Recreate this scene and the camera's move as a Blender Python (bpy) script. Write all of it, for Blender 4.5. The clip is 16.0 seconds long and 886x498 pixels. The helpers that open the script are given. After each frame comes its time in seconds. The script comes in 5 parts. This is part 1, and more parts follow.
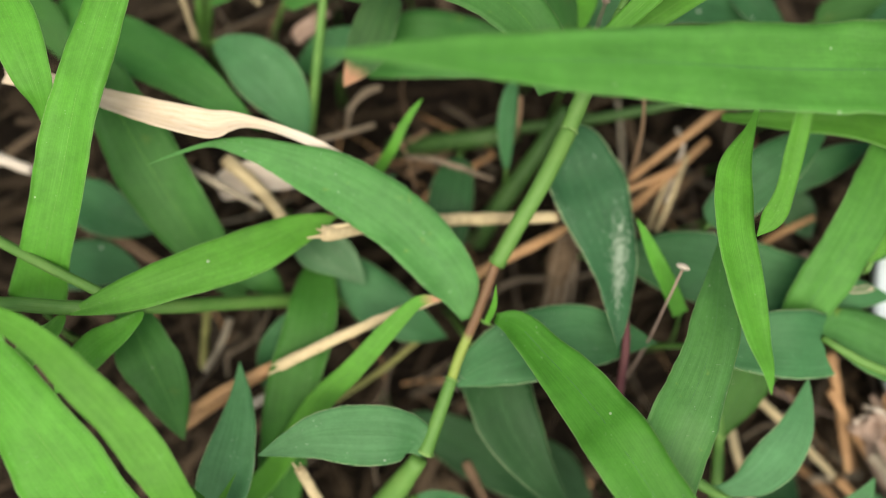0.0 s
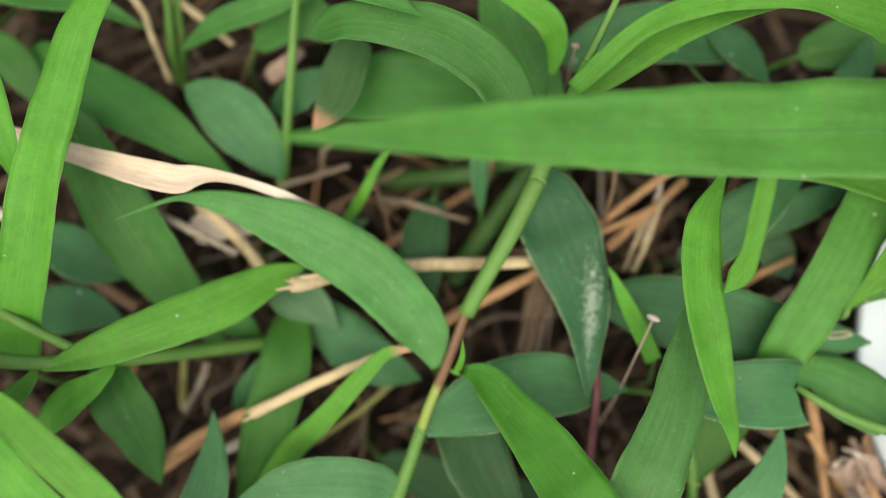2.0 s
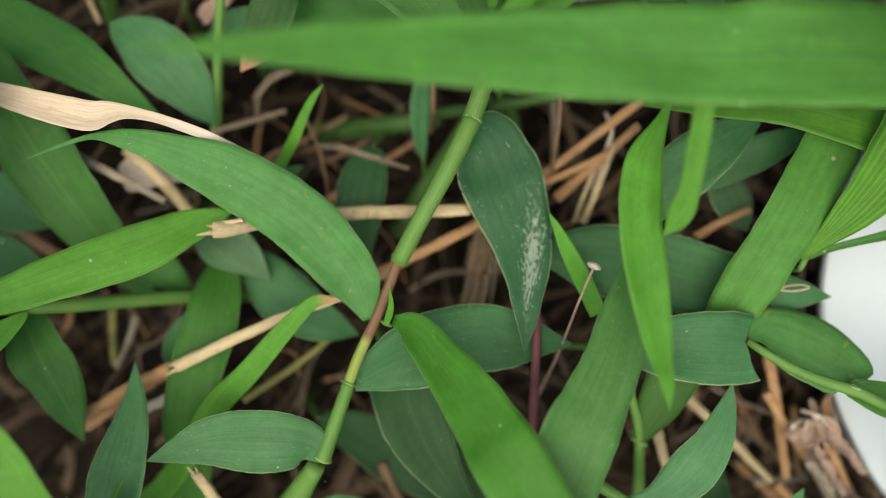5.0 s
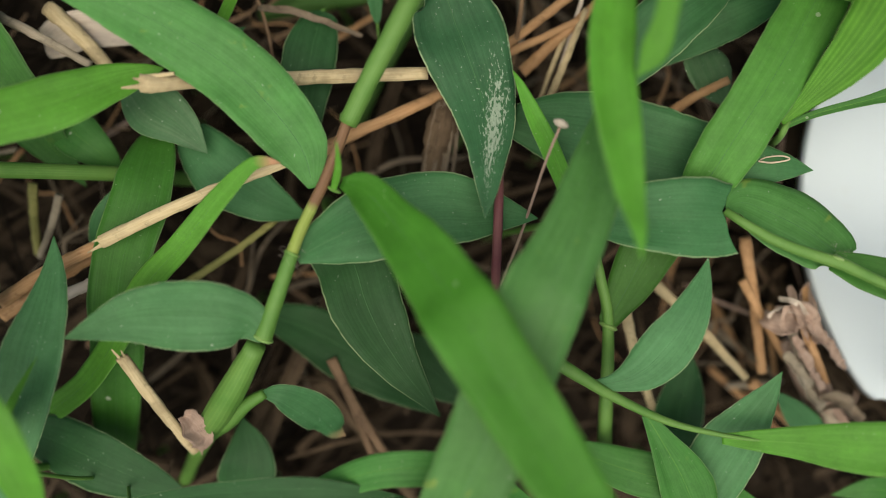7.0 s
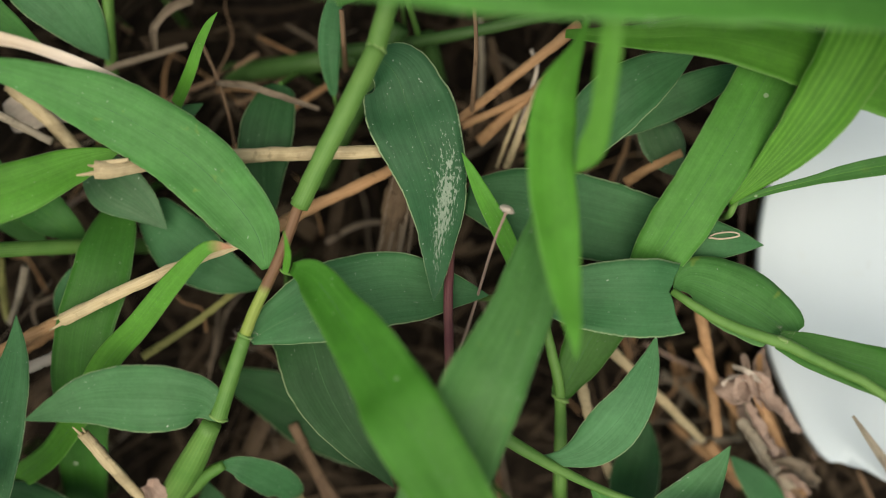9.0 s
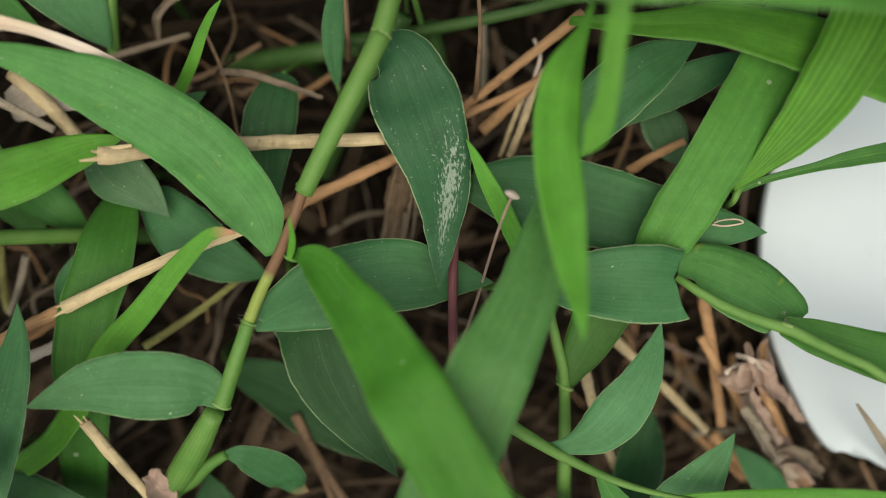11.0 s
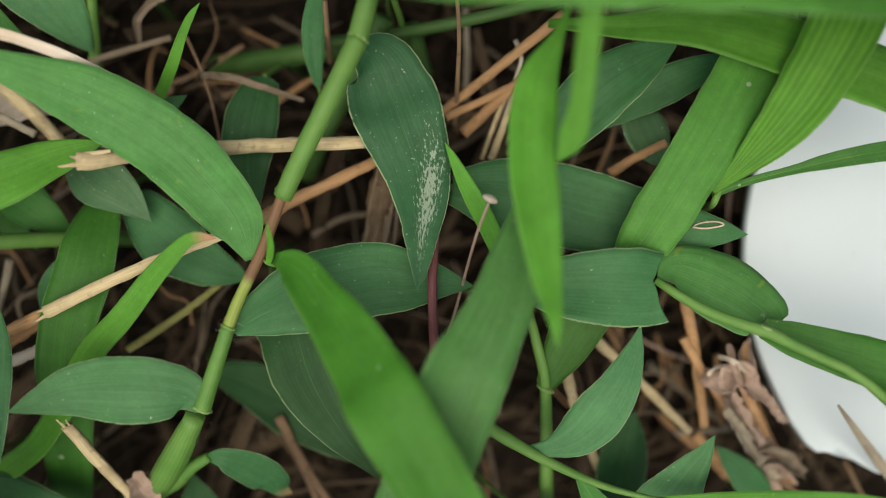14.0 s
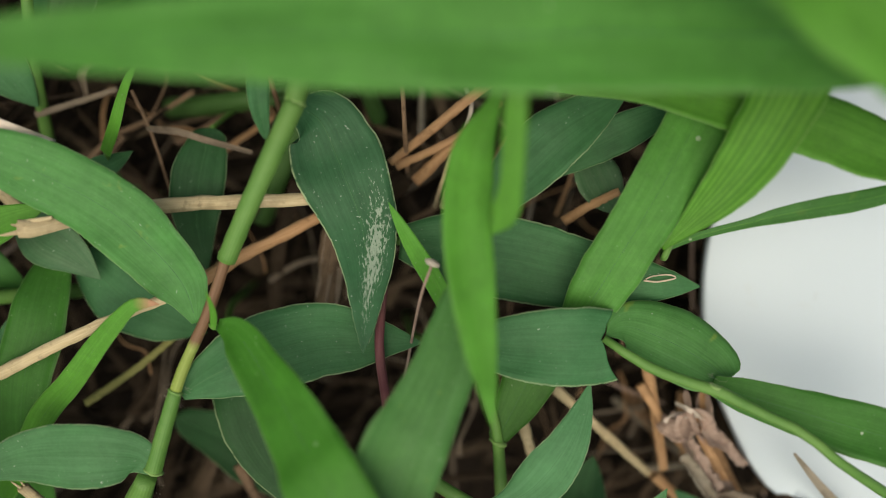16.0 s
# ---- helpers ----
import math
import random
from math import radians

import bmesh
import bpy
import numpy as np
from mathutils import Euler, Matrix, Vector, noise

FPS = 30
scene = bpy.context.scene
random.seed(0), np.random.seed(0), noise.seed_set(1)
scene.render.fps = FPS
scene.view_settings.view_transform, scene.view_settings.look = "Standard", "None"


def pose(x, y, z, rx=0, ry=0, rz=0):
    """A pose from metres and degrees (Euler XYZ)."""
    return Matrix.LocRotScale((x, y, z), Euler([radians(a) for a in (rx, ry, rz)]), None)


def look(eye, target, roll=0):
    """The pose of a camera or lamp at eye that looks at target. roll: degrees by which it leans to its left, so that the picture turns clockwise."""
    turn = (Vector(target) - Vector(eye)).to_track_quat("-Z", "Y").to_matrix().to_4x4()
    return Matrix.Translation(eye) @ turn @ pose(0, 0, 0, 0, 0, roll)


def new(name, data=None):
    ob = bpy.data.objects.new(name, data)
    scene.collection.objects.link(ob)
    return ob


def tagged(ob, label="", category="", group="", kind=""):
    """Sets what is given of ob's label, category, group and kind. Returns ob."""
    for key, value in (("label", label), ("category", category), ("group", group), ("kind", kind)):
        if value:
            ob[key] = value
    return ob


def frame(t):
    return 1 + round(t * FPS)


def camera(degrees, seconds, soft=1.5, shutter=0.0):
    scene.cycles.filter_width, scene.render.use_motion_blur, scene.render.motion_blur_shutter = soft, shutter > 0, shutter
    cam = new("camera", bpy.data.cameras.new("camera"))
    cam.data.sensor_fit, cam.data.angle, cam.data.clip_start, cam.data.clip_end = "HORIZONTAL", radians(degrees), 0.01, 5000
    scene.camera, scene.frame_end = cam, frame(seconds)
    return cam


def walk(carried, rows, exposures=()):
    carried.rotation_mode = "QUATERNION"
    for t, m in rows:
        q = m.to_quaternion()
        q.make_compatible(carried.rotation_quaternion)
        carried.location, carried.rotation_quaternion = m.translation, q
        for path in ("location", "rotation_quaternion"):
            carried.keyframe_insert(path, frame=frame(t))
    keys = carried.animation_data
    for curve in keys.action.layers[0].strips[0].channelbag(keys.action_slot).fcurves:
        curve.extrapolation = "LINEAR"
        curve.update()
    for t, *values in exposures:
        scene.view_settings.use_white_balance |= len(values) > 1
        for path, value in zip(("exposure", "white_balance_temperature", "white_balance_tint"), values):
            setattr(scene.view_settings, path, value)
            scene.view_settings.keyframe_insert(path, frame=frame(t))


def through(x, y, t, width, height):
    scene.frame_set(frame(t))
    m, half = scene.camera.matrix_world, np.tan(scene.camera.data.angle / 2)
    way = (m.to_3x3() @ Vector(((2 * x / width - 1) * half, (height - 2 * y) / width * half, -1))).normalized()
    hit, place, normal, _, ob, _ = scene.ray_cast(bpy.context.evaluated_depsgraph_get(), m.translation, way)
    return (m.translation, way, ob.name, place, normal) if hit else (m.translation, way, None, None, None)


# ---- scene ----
# A patch of creeping grass, dry straw and a white plastic dish, seen from a hand's width above. Lengths in the calls below are millimetres.
SOFT = 0.9
cam = camera(64.14, 16.0, soft=SOFT)
PATH = [
    (0.0, pose(-0.03180, 0.00101, 0.13029, 4.685, -0.408, 0.204)),
    (0.5, pose(-0.02840, 0.00883, 0.12995, 3.717, -0.239, 0.214)),
    (1.0, pose(-0.02404, 0.01370, 0.13099, 3.152, 0.908, 0.090)),
    (1.5, pose(-0.02245, 0.01592, 0.13099, 2.781, 1.115, -0.017)),
    (2.0, pose(-0.02392, 0.01253, 0.13057, 2.925, 1.089, -0.085)),
    (2.5, pose(-0.02772, 0.00734, 0.13018, 3.481, 0.069, -0.179)),
    (3.0, pose(-0.02873, 0.00599, 0.13027, 3.599, 0.358, -0.117)),
    (3.2, pose(-0.03060, 0.00415, 0.13075, 3.765, 0.271, -0.199)),
    (5.3, pose(-0.01098, 0.00641, 0.12142, 1.557, 1.740, 0.290)),
    (5.5, pose(-0.01062, 0.00300, 0.11959, 1.397, 1.311, 0.262)),
    (6.0, pose(-0.00723, -0.00427, 0.11481, 1.607, 0.503, 0.315)),
    (6.5, pose(-0.00752, -0.00708, 0.11408, 1.228, -0.054, 0.434)),
    (7.0, pose(-0.00996, -0.01143, 0.11394, 1.168, -0.568, 0.520)),
    (7.5, pose(-0.00689, -0.00647, 0.11443, 0.915, -0.359, 0.486)),
    (8.0, pose(-0.00376, -0.00213, 0.11489, 0.628, -0.192, 0.377)),
    (8.5, pose(-0.00139, 0.00425, 0.11581, -0.444, 0.297, 0.419)),
    (9.0, pose(-0.00151, 0.00216, 0.11577, -0.101, 0.325, 0.339)),
    (9.5, pose(-0.00198, 0.00050, 0.11560, 0.077, 0.143, 0.388)),
    (9.7, pose(-0.00328, -0.00138, 0.11588, 0.692, -0.177, 0.194)),
    (12.0, pose(-0.00151, 0.00078, 0.11538, 0.169, 0.013, 0.369)),
    (12.5, pose(0.00166, 0.00516, 0.11565, -0.680, 0.351, 0.310)),
    (13.0, pose(0.00316, 0.00658, 0.11541, -1.045, 0.440, 0.202)),
    (13.5, pose(0.00051, 0.00248, 0.11585, -0.180, 0.205, 0.129)),
    (14.0, pose(0.00046, 0.00084, 0.11567, -0.128, 0.134, 0.095)),
    (14.5, pose(0.00001, -0.00001, 0.11600, -0.017, -0.003, -0.001)),
    (15.0, pose(0.00088, 0.00064, 0.11552, -0.451, 0.124, -0.124)),
    (15.5, pose(0.00299, 0.00454, 0.11558, -0.998, 0.411, -0.430)),
    (16.0, pose(0.00988, 0.01359, 0.11424, -2.656, 1.084, -0.808)),
]
EXPOSURE = [(0.0, 0.68, 7050, 0), (2.0, 0.58, 7050, 0), (3.2, 0.53, 7050, 0), (5.5, 0.29, 7050, 0), (7.0, 0.20, 7050, 0), (15.5, 0.15, 7050, 0), (16.0, 0.07, 7050, 0)]
walk(cam, PATH, EXPOSURE)
cam.data.dof.use_dof = True
cam.data.dof.focus_distance = 0.102
cam.data.dof.aperture_fstop = 5.2

# ---- light: a bright overcast sky with a wide soft sun ----
world = bpy.data.worlds.new("sky")
scene.world = world
world.use_nodes = True
wn, wl = world.node_tree.nodes, world.node_tree.links
sky = wn.new("ShaderNodeTexSky")
sky.sky_type, sky.sun_disc = "NISHITA", False
sky.sun_elevation, sky.sun_rotation = radians(72), radians(196)
sky.air_density, sky.dust_density, sky.ozone_density = 1.0, 4.0, 0.6
wl.new(sky.outputs[0], wn["Background"].inputs[0])
wn["Background"].inputs[1].default_value = 0.09
sun = new("sun", bpy.data.lights.new("sun", "SUN"))
sun.data.energy, sun.data.angle, sun.data.color = 2.8, radians(80), (1.0, 0.95, 0.87)
sun.matrix_world = look((-0.015, -0.052, 0.165), (0, 0, 0))

MM = 0.001
rng = random.Random(7)


# ---- materials ----
def nodes_of(name):
    m = bpy.data.materials.new(name)
    m.use_nodes = True
    nt = m.node_tree
    return m, nt.nodes, nt.links, nt.nodes["Principled BSDF"]


def noise_node(n, l, scale, detail=4.0, rough=0.6, vec=None):
    t = n.new("ShaderNodeTexNoise")
    t.inputs["Scale"].default_value, t.inputs["Detail"].default_value, t.inputs["Roughness"].default_value = scale, detail, rough
    if vec is None:
        c = n.new("ShaderNodeTexCoord")
        vec = c.outputs["Object"]
    l.new(vec, t.inputs["Vector"])
    return t.outputs["Fac"]


def ramp(n, l, fac, lo, hi, a=(0, 0, 0, 1), b=(1, 1, 1, 1)):
    r = n.new("ShaderNodeValToRGB")
    r.color_ramp.elements[0].position, r.color_ramp.elements[1].position = lo, hi
    r.color_ramp.elements[0].color, r.color_ramp.elements[1].color = a, b
    l.new(fac, r.inputs[0])
    return r.outputs[0]


def mix(n, l, fac, a, b, kind="MIX"):
    m = n.new("ShaderNodeMix")
    m.data_type, m.blend_type = "RGBA", kind
    for sock, v in ((m.inputs[0], fac), (m.inputs[6], a), (m.inputs[7], b)):
        if isinstance(v, (int, float)):
            sock.default_value = v
        elif isinstance(v, tuple):
            sock.default_value = (*v[:3], 1)
        else:
            l.new(v, sock)
    return m.outputs[2]


def calc(n, l, op, a, b=0.0):
    m = n.new("ShaderNodeMath")
    m.operation = op
    for sock, v in zip(m.inputs, (a, b)):
        if isinstance(v, (int, float)):
            sock.default_value = v
        else:
            l.new(v, sock)
    return m.outputs[0]


def bump(n, l, height, strength, distance):
    b = n.new("ShaderNodeBump")
    b.inputs["Strength"].default_value, b.inputs["Distance"].default_value = strength, distance
    l.new(height, b.inputs["Height"])
    return b.outputs[0]


def leaf_material(name, base, pale, veins=16, vein_mix=0.25, rib=0.05, gloss=0.56, through=0.3, specks=0.0, margin=0.25, yellow=0.0, stain=False, brown_tip=0.0):
    """Leaf skin: parallel veins, patchy green, pale margin, dust specks; some light passes through the blade."""
    m, n, l, p = nodes_of(name)
    uv = n.new("ShaderNodeUVMap")
    sep = n.new("ShaderNodeSeparateXYZ")
    l.new(uv.outputs[0], sep.inputs[0])
    u, v = sep.outputs[0], sep.outputs[1]
    info = n.new("ShaderNodeObjectInfo")
    patches = noise_node(n, l, 90, 3)
    fine = noise_node(n, l, 900, 4)
    # streaks: noise drawn out along the blade
    mp = n.new("ShaderNodeCombineXYZ")
    l.new(calc(n, l, "MULTIPLY", u, 11.0), mp.inputs[0])
    l.new(calc(n, l, "MULTIPLY", v, 0.5), mp.inputs[1])
    l.new(calc(n, l, "MULTIPLY", info.outputs["Random"], 40.0), mp.inputs[2])
    mq = n.new("ShaderNodeCombineXYZ")
    l.new(calc(n, l, "MULTIPLY", u, 75.0), mq.inputs[0])
    l.new(calc(n, l, "MULTIPLY", v, 1.6), mq.inputs[1])
    l.new(calc(n, l, "MULTIPLY", info.outputs["Random"], 90.0), mq.inputs[2])
    streak = noise_node(n, l, 1.0, 3, 0.6, mp.outputs[0])
    vein = calc(n, l, "ABSOLUTE", calc(n, l, "SINE", calc(n, l, "MULTIPLY", u, math.pi * veins)))
    vein = calc(n, l, "POWER", vein, 0.6)
    dark = tuple(c * 0.8 for c in base)
    col = mix(n, l, ramp(n, l, patches, 0.35, 0.68), dark, base)
    col = mix(n, l, calc(n, l, "MULTIPLY", ramp(n, l, streak, 0.40, 0.70), 0.32), col, pale)
    col = mix(n, l, calc(n, l, "MULTIPLY", calc(n, l, "SUBTRACT", 1.0, vein), vein_mix), col, pale)
    col = mix(n, l, calc(n, l, "MULTIPLY", ramp(n, l, fine, 0.5, 0.75), 0.15), col, tuple(c * 0.5 for c in base))
    # pale hairy margin
    off = calc(n, l, "ABSOLUTE", calc(n, l, "SUBTRACT", u, 0.5))
    edge = ramp(n, l, off, 0.477, 0.490)
    col = mix(n, l, calc(n, l, "MULTIPLY", edge, calc(n, l, "MULTIPLY", ramp(n, l, fine, 0.3, 0.5), margin)), col, (0.40, 0.48, 0.28))
    # faint crease of the midrib
    crease = ramp(n, l, off, 0.0, 0.035, (1, 1, 1, 1), (0, 0, 0, 1))
    col = mix(n, l, calc(n, l, "MULTIPLY", crease, rib), col, pale)
    if yellow:
        spots = noise_node(n, l, 260, 2)
        col = mix(n, l, calc(n, l, "MULTIPLY", ramp(n, l, spots, 0.67, 0.78), yellow), col, (0.35, 0.4, 0.06))
    if specks:
        dust = noise_node(n, l, 1900, 1)
        area = noise_node(n, l, 120, 2)
        d = calc(n, l, "MULTIPLY", ramp(n, l, dust, 0.72, 0.77), ramp(n, l, area, 0.45, 0.6))
        col = mix(n, l, calc(n, l, "MULTIPLY", d, specks), col, (0.5, 0.55, 0.48))
        # sparse pale grains
        cell = n.new("ShaderNodeTexVoronoi")
        cell.inputs["Scale"].default_value = 300
        c = n.new("ShaderNodeTexCoord")
        l.new(c.outputs["Object"], cell.inputs["Vector"])
        pick = n.new("ShaderNodeSeparateXYZ")
        l.new(cell.outputs["Color"], pick.inputs[0])
        size = calc(n, l, "ADD", calc(n, l, "MULTIPLY", pick.outputs[1], 0.09), calc(n, l, "MULTIPLY", fine, 0.06))
        grains = calc(n, l, "MULTIPLY", calc(n, l, "LESS_THAN", cell.outputs["Distance"], size), calc(n, l, "GREATER_THAN", pick.outputs[0], 0.9))
        col = mix(n, l, calc(n, l, "MULTIPLY", grains, min(1.0, specks + 0.3)), col, (0.55, 0.6, 0.5))
        flakes = ramp(n, l, noise_node(n, l, 480, 3, 0.7), 0.74, 0.8)
        col = mix(n, l, calc(n, l, "MULTIPLY", flakes, specks), col, (0.36, 0.44, 0.34))
    rough = gloss
    if stain:
        # whitish scraped stain along the far half of one side
        sc = n.new("ShaderNodeCombineXYZ")
        l.new(calc(n, l, "MULTIPLY", u, 24.0), sc.inputs[0])
        l.new(calc(n, l, "MULTIPLY", v, 10.0), sc.inputs[1])
        a = noise_node(n, l, 1.0, 4, 0.7, sc.outputs[0])
        along = calc(n, l, "SUBTRACT", 1.0, calc(n, l, "ABSOLUTE", calc(n, l, "MULTIPLY", calc(n, l, "SUBTRACT", v, 2.5), 0.72)))
        mid = calc(n, l, "ADD", calc(n, l, "MULTIPLY", v, 0.19), -0.1)
        across = calc(n, l, "SUBTRACT", 1.0, calc(n, l, "ABSOLUTE", calc(n, l, "MULTIPLY", calc(n, l, "SUBTRACT", u, mid), 3.0)))
        s = calc(n, l, "MULTIPLY", ramp(n, l, along, 0.0, 0.8), ramp(n, l, across, 0.0, 0.9))
        s = ramp(n, l, calc(n, l, "ADD", a, calc(n, l, "MULTIPLY", s, 0.26)), 0.66, 0.73)
        col = mix(n, l, calc(n, l, "MULTIPLY", s, 0.62), col, (0.46, 0.52, 0.43))
    if brown_tip:
        mottled = noise_node(n, l, 330, 4, 0.7)
        t = ramp(n, l, calc(n, l, "MULTIPLY", calc(n, l, "SUBTRACT", calc(n, l, "ADD", v, calc(n, l, "MULTIPLY", mottled, 0.25)), brown_tip), 3.0), 0.1, 0.9)
        col = mix(n, l, t, col, (0.5, 0.27, 0.16))
    # every leaf a little different
    grain = noise_node(n, l, 2600, 3, 0.7)
    mottle = noise_node(n, l, 330, 4, 0.7)
    lines = noise_node(n, l, 1.0, 2, 0.5, mq.outputs[0])
    tone = calc(n, l, "ADD", calc(n, l, "MULTIPLY", grain, 0.3), calc(n, l, "ADD", calc(n, l, "MULTIPLY", mottle, 0.5), 0.43))
    tone = calc(n, l, "ADD", tone, calc(n, l, "MULTIPLY", lines, 0.34))
    grey = n.new("ShaderNodeCombineXYZ")
    for k in range(3):
        l.new(tone, grey.inputs[k])
    col = mix(n, l, 1.0, col, grey.outputs[0], "MULTIPLY")
    hs = n.new("ShaderNodeHueSaturation")
    l.new(col, hs.inputs["Color"])
    l.new(calc(n, l, "ADD", calc(n, l, "MULTIPLY", info.outputs["Random"], 0.008), 0.496), hs.inputs["Hue"])
    l.new(calc(n, l, "ADD", calc(n, l, "MULTIPLY", info.outputs["Random"], 0.2), 0.9), hs.inputs["Value"])
    col = hs.outputs[0]
    l.new(col, p.inputs["Base Color"])
    l.new(calc(n, l, "ADD", calc(n, l, "MULTIPLY", fine, 0.2), rough - 0.1), p.inputs["Roughness"])
    p.inputs["Specular IOR Level"].default_value = 0.3
    hgt = calc(n, l, "ADD", vein, calc(n, l, "MULTIPLY", fine, 0.35))
    nrm = bump(n, l, hgt, 0.1, 0.0002)
    l.new(nrm, p.inputs["Normal"])
    tr = n.new("ShaderNodeBsdfTranslucent")
    l.new(mix(n, l, 1.0, col, (1.25, 1.35, 0.7), "MULTIPLY"), tr.inputs[0])
    ms = n.new("ShaderNodeMixShader")
    ms.inputs[0].default_value = through
    l.new(p.outputs[0], ms.inputs[1])
    l.new(tr.outputs[0], ms.inputs[2])
    l.new(ms.outputs[0], n["Material Output"].inputs[0])
    return m


def stem_material(name, base, pale, ends=None, ribs=20, gloss=0.52):
    """Ribbed stem; ends: a second colour that takes over towards the top of the joint."""
    m, n, l, p = nodes_of(name)
    uv = n.new("ShaderNodeUVMap")
    sep = n.new("ShaderNodeSeparateXYZ")
    l.new(uv.outputs[0], sep.inputs[0])
    rib = calc(n, l, "ABSOLUTE", calc(n, l, "SINE", calc(n, l, "MULTIPLY", sep.outputs[0], math.pi * ribs)))
    patches = noise_node(n, l, 160, 4)
    fine = noise_node(n, l, 1500, 3)
    col = mix(n, l, ramp(n, l, patches, 0.35, 0.7), base, pale)
    col = mix(n, l, calc(n, l, "MULTIPLY", rib, 0.3), col, tuple(c * 0.72 for c in base))
    if ends:
        t = ramp(n, l, calc(n, l, "ADD", sep.outputs[1], calc(n, l, "MULTIPLY", patches, 0.4)), 0.9, 1.7)
        col = mix(n, l, t, col, ends)
    col = mix(n, l, calc(n, l, "MULTIPLY", ramp(n, l, fine, 0.6, 0.75), 0.3), col, pale)
    l.new(col, p.inputs["Base Color"])
    p.inputs["Roughness"].default_value = gloss
    p.inputs["Specular IOR Level"].default_value = 0.28
    l.new(bump(n, l, calc(n, l, "ADD", rib, fine), 0.15, 0.0002), p.inputs["Normal"])
    return m


def straw_material(name, a, b, island=False, stains=1.0, bleach=0.0, single=False):
    """Dry straw: long fibres, bleached and browned stretches, dark stains."""
    m, n, l, p = nodes_of(name)
    uv = n.new("ShaderNodeUVMap")
    mp = n.new("ShaderNodeMapping")
    mp.inputs["Scale"].default_value = (14, 1.2, 1)
    l.new(uv.outputs[0], mp.inputs[0])
    fibre = noise_node(n, l, 1.6, 4, 0.65, mp.outputs[0])
    patches = noise_node(n, l, 130, 4)
    fine = noise_node(n, l, 700, 3)
    col = mix(n, l, ramp(n, l, fibre, 0.32, 0.7), a, b)
    col = mix(n, l, calc(n, l, "MULTIPLY", ramp(n, l, patches, 0.48, 0.7), 0.7 * stains), col, tuple(c * 0.45 for c in a))
    col = mix(n, l, calc(n, l, "MULTIPLY", ramp(n, l, fine, 0.58, 0.7), 0.42 * stains), col, tuple(c * 0.3 for c in a))
    if bleach:
        sep = n.new("ShaderNodeSeparateXYZ")
        l.new(uv.outputs[0], sep.inputs[0])
        t = ramp(n, l, calc(n, l, "MULTIPLY", calc(n, l, "SUBTRACT", calc(n, l, "ADD", sep.outputs[1], calc(n, l, "MULTIPLY", patches, 2.0)), bleach), 0.4), 0.0, 1.0)
        col = mix(n, l, t, col, (0.74, 0.68, 0.65))
    if single:
        info = n.new("ShaderNodeObjectInfo")
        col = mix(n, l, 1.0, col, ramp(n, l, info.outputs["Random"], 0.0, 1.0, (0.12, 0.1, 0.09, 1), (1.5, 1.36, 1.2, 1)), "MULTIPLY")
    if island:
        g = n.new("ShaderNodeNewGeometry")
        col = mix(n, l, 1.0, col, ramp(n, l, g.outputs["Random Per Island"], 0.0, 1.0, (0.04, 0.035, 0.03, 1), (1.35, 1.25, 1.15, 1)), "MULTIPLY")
    l.new(col, p.inputs["Base Color"])
    p.inputs["Roughness"].default_value = 0.7
    p.inputs["Specular IOR Level"].default_value = 0.08 if island or single else 0.25
    l.new(bump(n, l, calc(n, l, "ADD", fibre, fine), 0.5, 0.0003), p.inputs["Normal"])
    return m


LEAF_BRIGHT = leaf_material("leaf_bright", (0.106, 0.322, 0.032), (0.155, 0.40, 0.066), veins=22, vein_mix=0.07, specks=0.25)
LEAF_MID = leaf_material("leaf_mid", (0.062, 0.215, 0.038), (0.11, 0.29, 0.08), veins=22, vein_mix=0.07, specks=0.3, yellow=0.12)
LEAF_FRESH = leaf_material("leaf_fresh", (0.092, 0.28, 0.044), (0.138, 0.352, 0.085), veins=22, vein_mix=0.06, specks=0.2)
LEAF_SOFT = leaf_material("leaf_soft", (0.088, 0.258, 0.06), (0.135, 0.325, 0.11), veins=22, vein_mix=0.06, specks=0.45, rib=0.22, yellow=0.55)
LEAF_RIBBED = leaf_material("leaf_ribbed", (0.066, 0.212, 0.012), (0.155, 0.37, 0.04), veins=9, vein_mix=0.75)
LEAF_DARK = leaf_material("leaf_dark", (0.048, 0.160, 0.055), (0.085, 0.22, 0.092), veins=19, vein_mix=0.06, gloss=0.6, through=0.2, specks=0.45, margin=0.6)
# Copy of the dark leaf, its green lowered to stand for shade under others.
LEAF_DARK_SHADED = leaf_material("leaf_dark_shaded", (0.022, 0.084, 0.022), (0.042, 0.12, 0.043), veins=19, vein_mix=0.06, gloss=0.6, through=0.2, specks=0.45, margin=0.5)
LEAF_DUSTY = leaf_material("leaf_dusty", (0.072, 0.208, 0.076), (0.118, 0.28, 0.128), veins=19, vein_mix=0.06, gloss=0.6, through=0.2, specks=0.8, margin=0.6)
LEAF_STAINED = leaf_material("leaf_stained", (0.038, 0.124, 0.050), (0.065, 0.165, 0.075), veins=19, vein_mix=0.05, gloss=0.6, through=0.2, specks=0.6, margin=0.9, stain=True)
LEAF_WILTED = leaf_material("leaf_wilted", (0.062, 0.145, 0.062), (0.13, 0.2, 0.11), veins=13, vein_mix=0.08, gloss=0.6, through=0.15, specks=1.0)
LEAF_BROWN_TIP = leaf_material("leaf_brown_tip", (0.045, 0.13, 0.035), (0.1, 0.2, 0.06), veins=10, brown_tip=1.42, gloss=0.5)
LEAF_RED_TIP = leaf_material("leaf_red_tip", (0.106, 0.322, 0.032), (0.155, 0.40, 0.066), veins=22, vein_mix=0.07, specks=0.25, brown_tip=7.43)
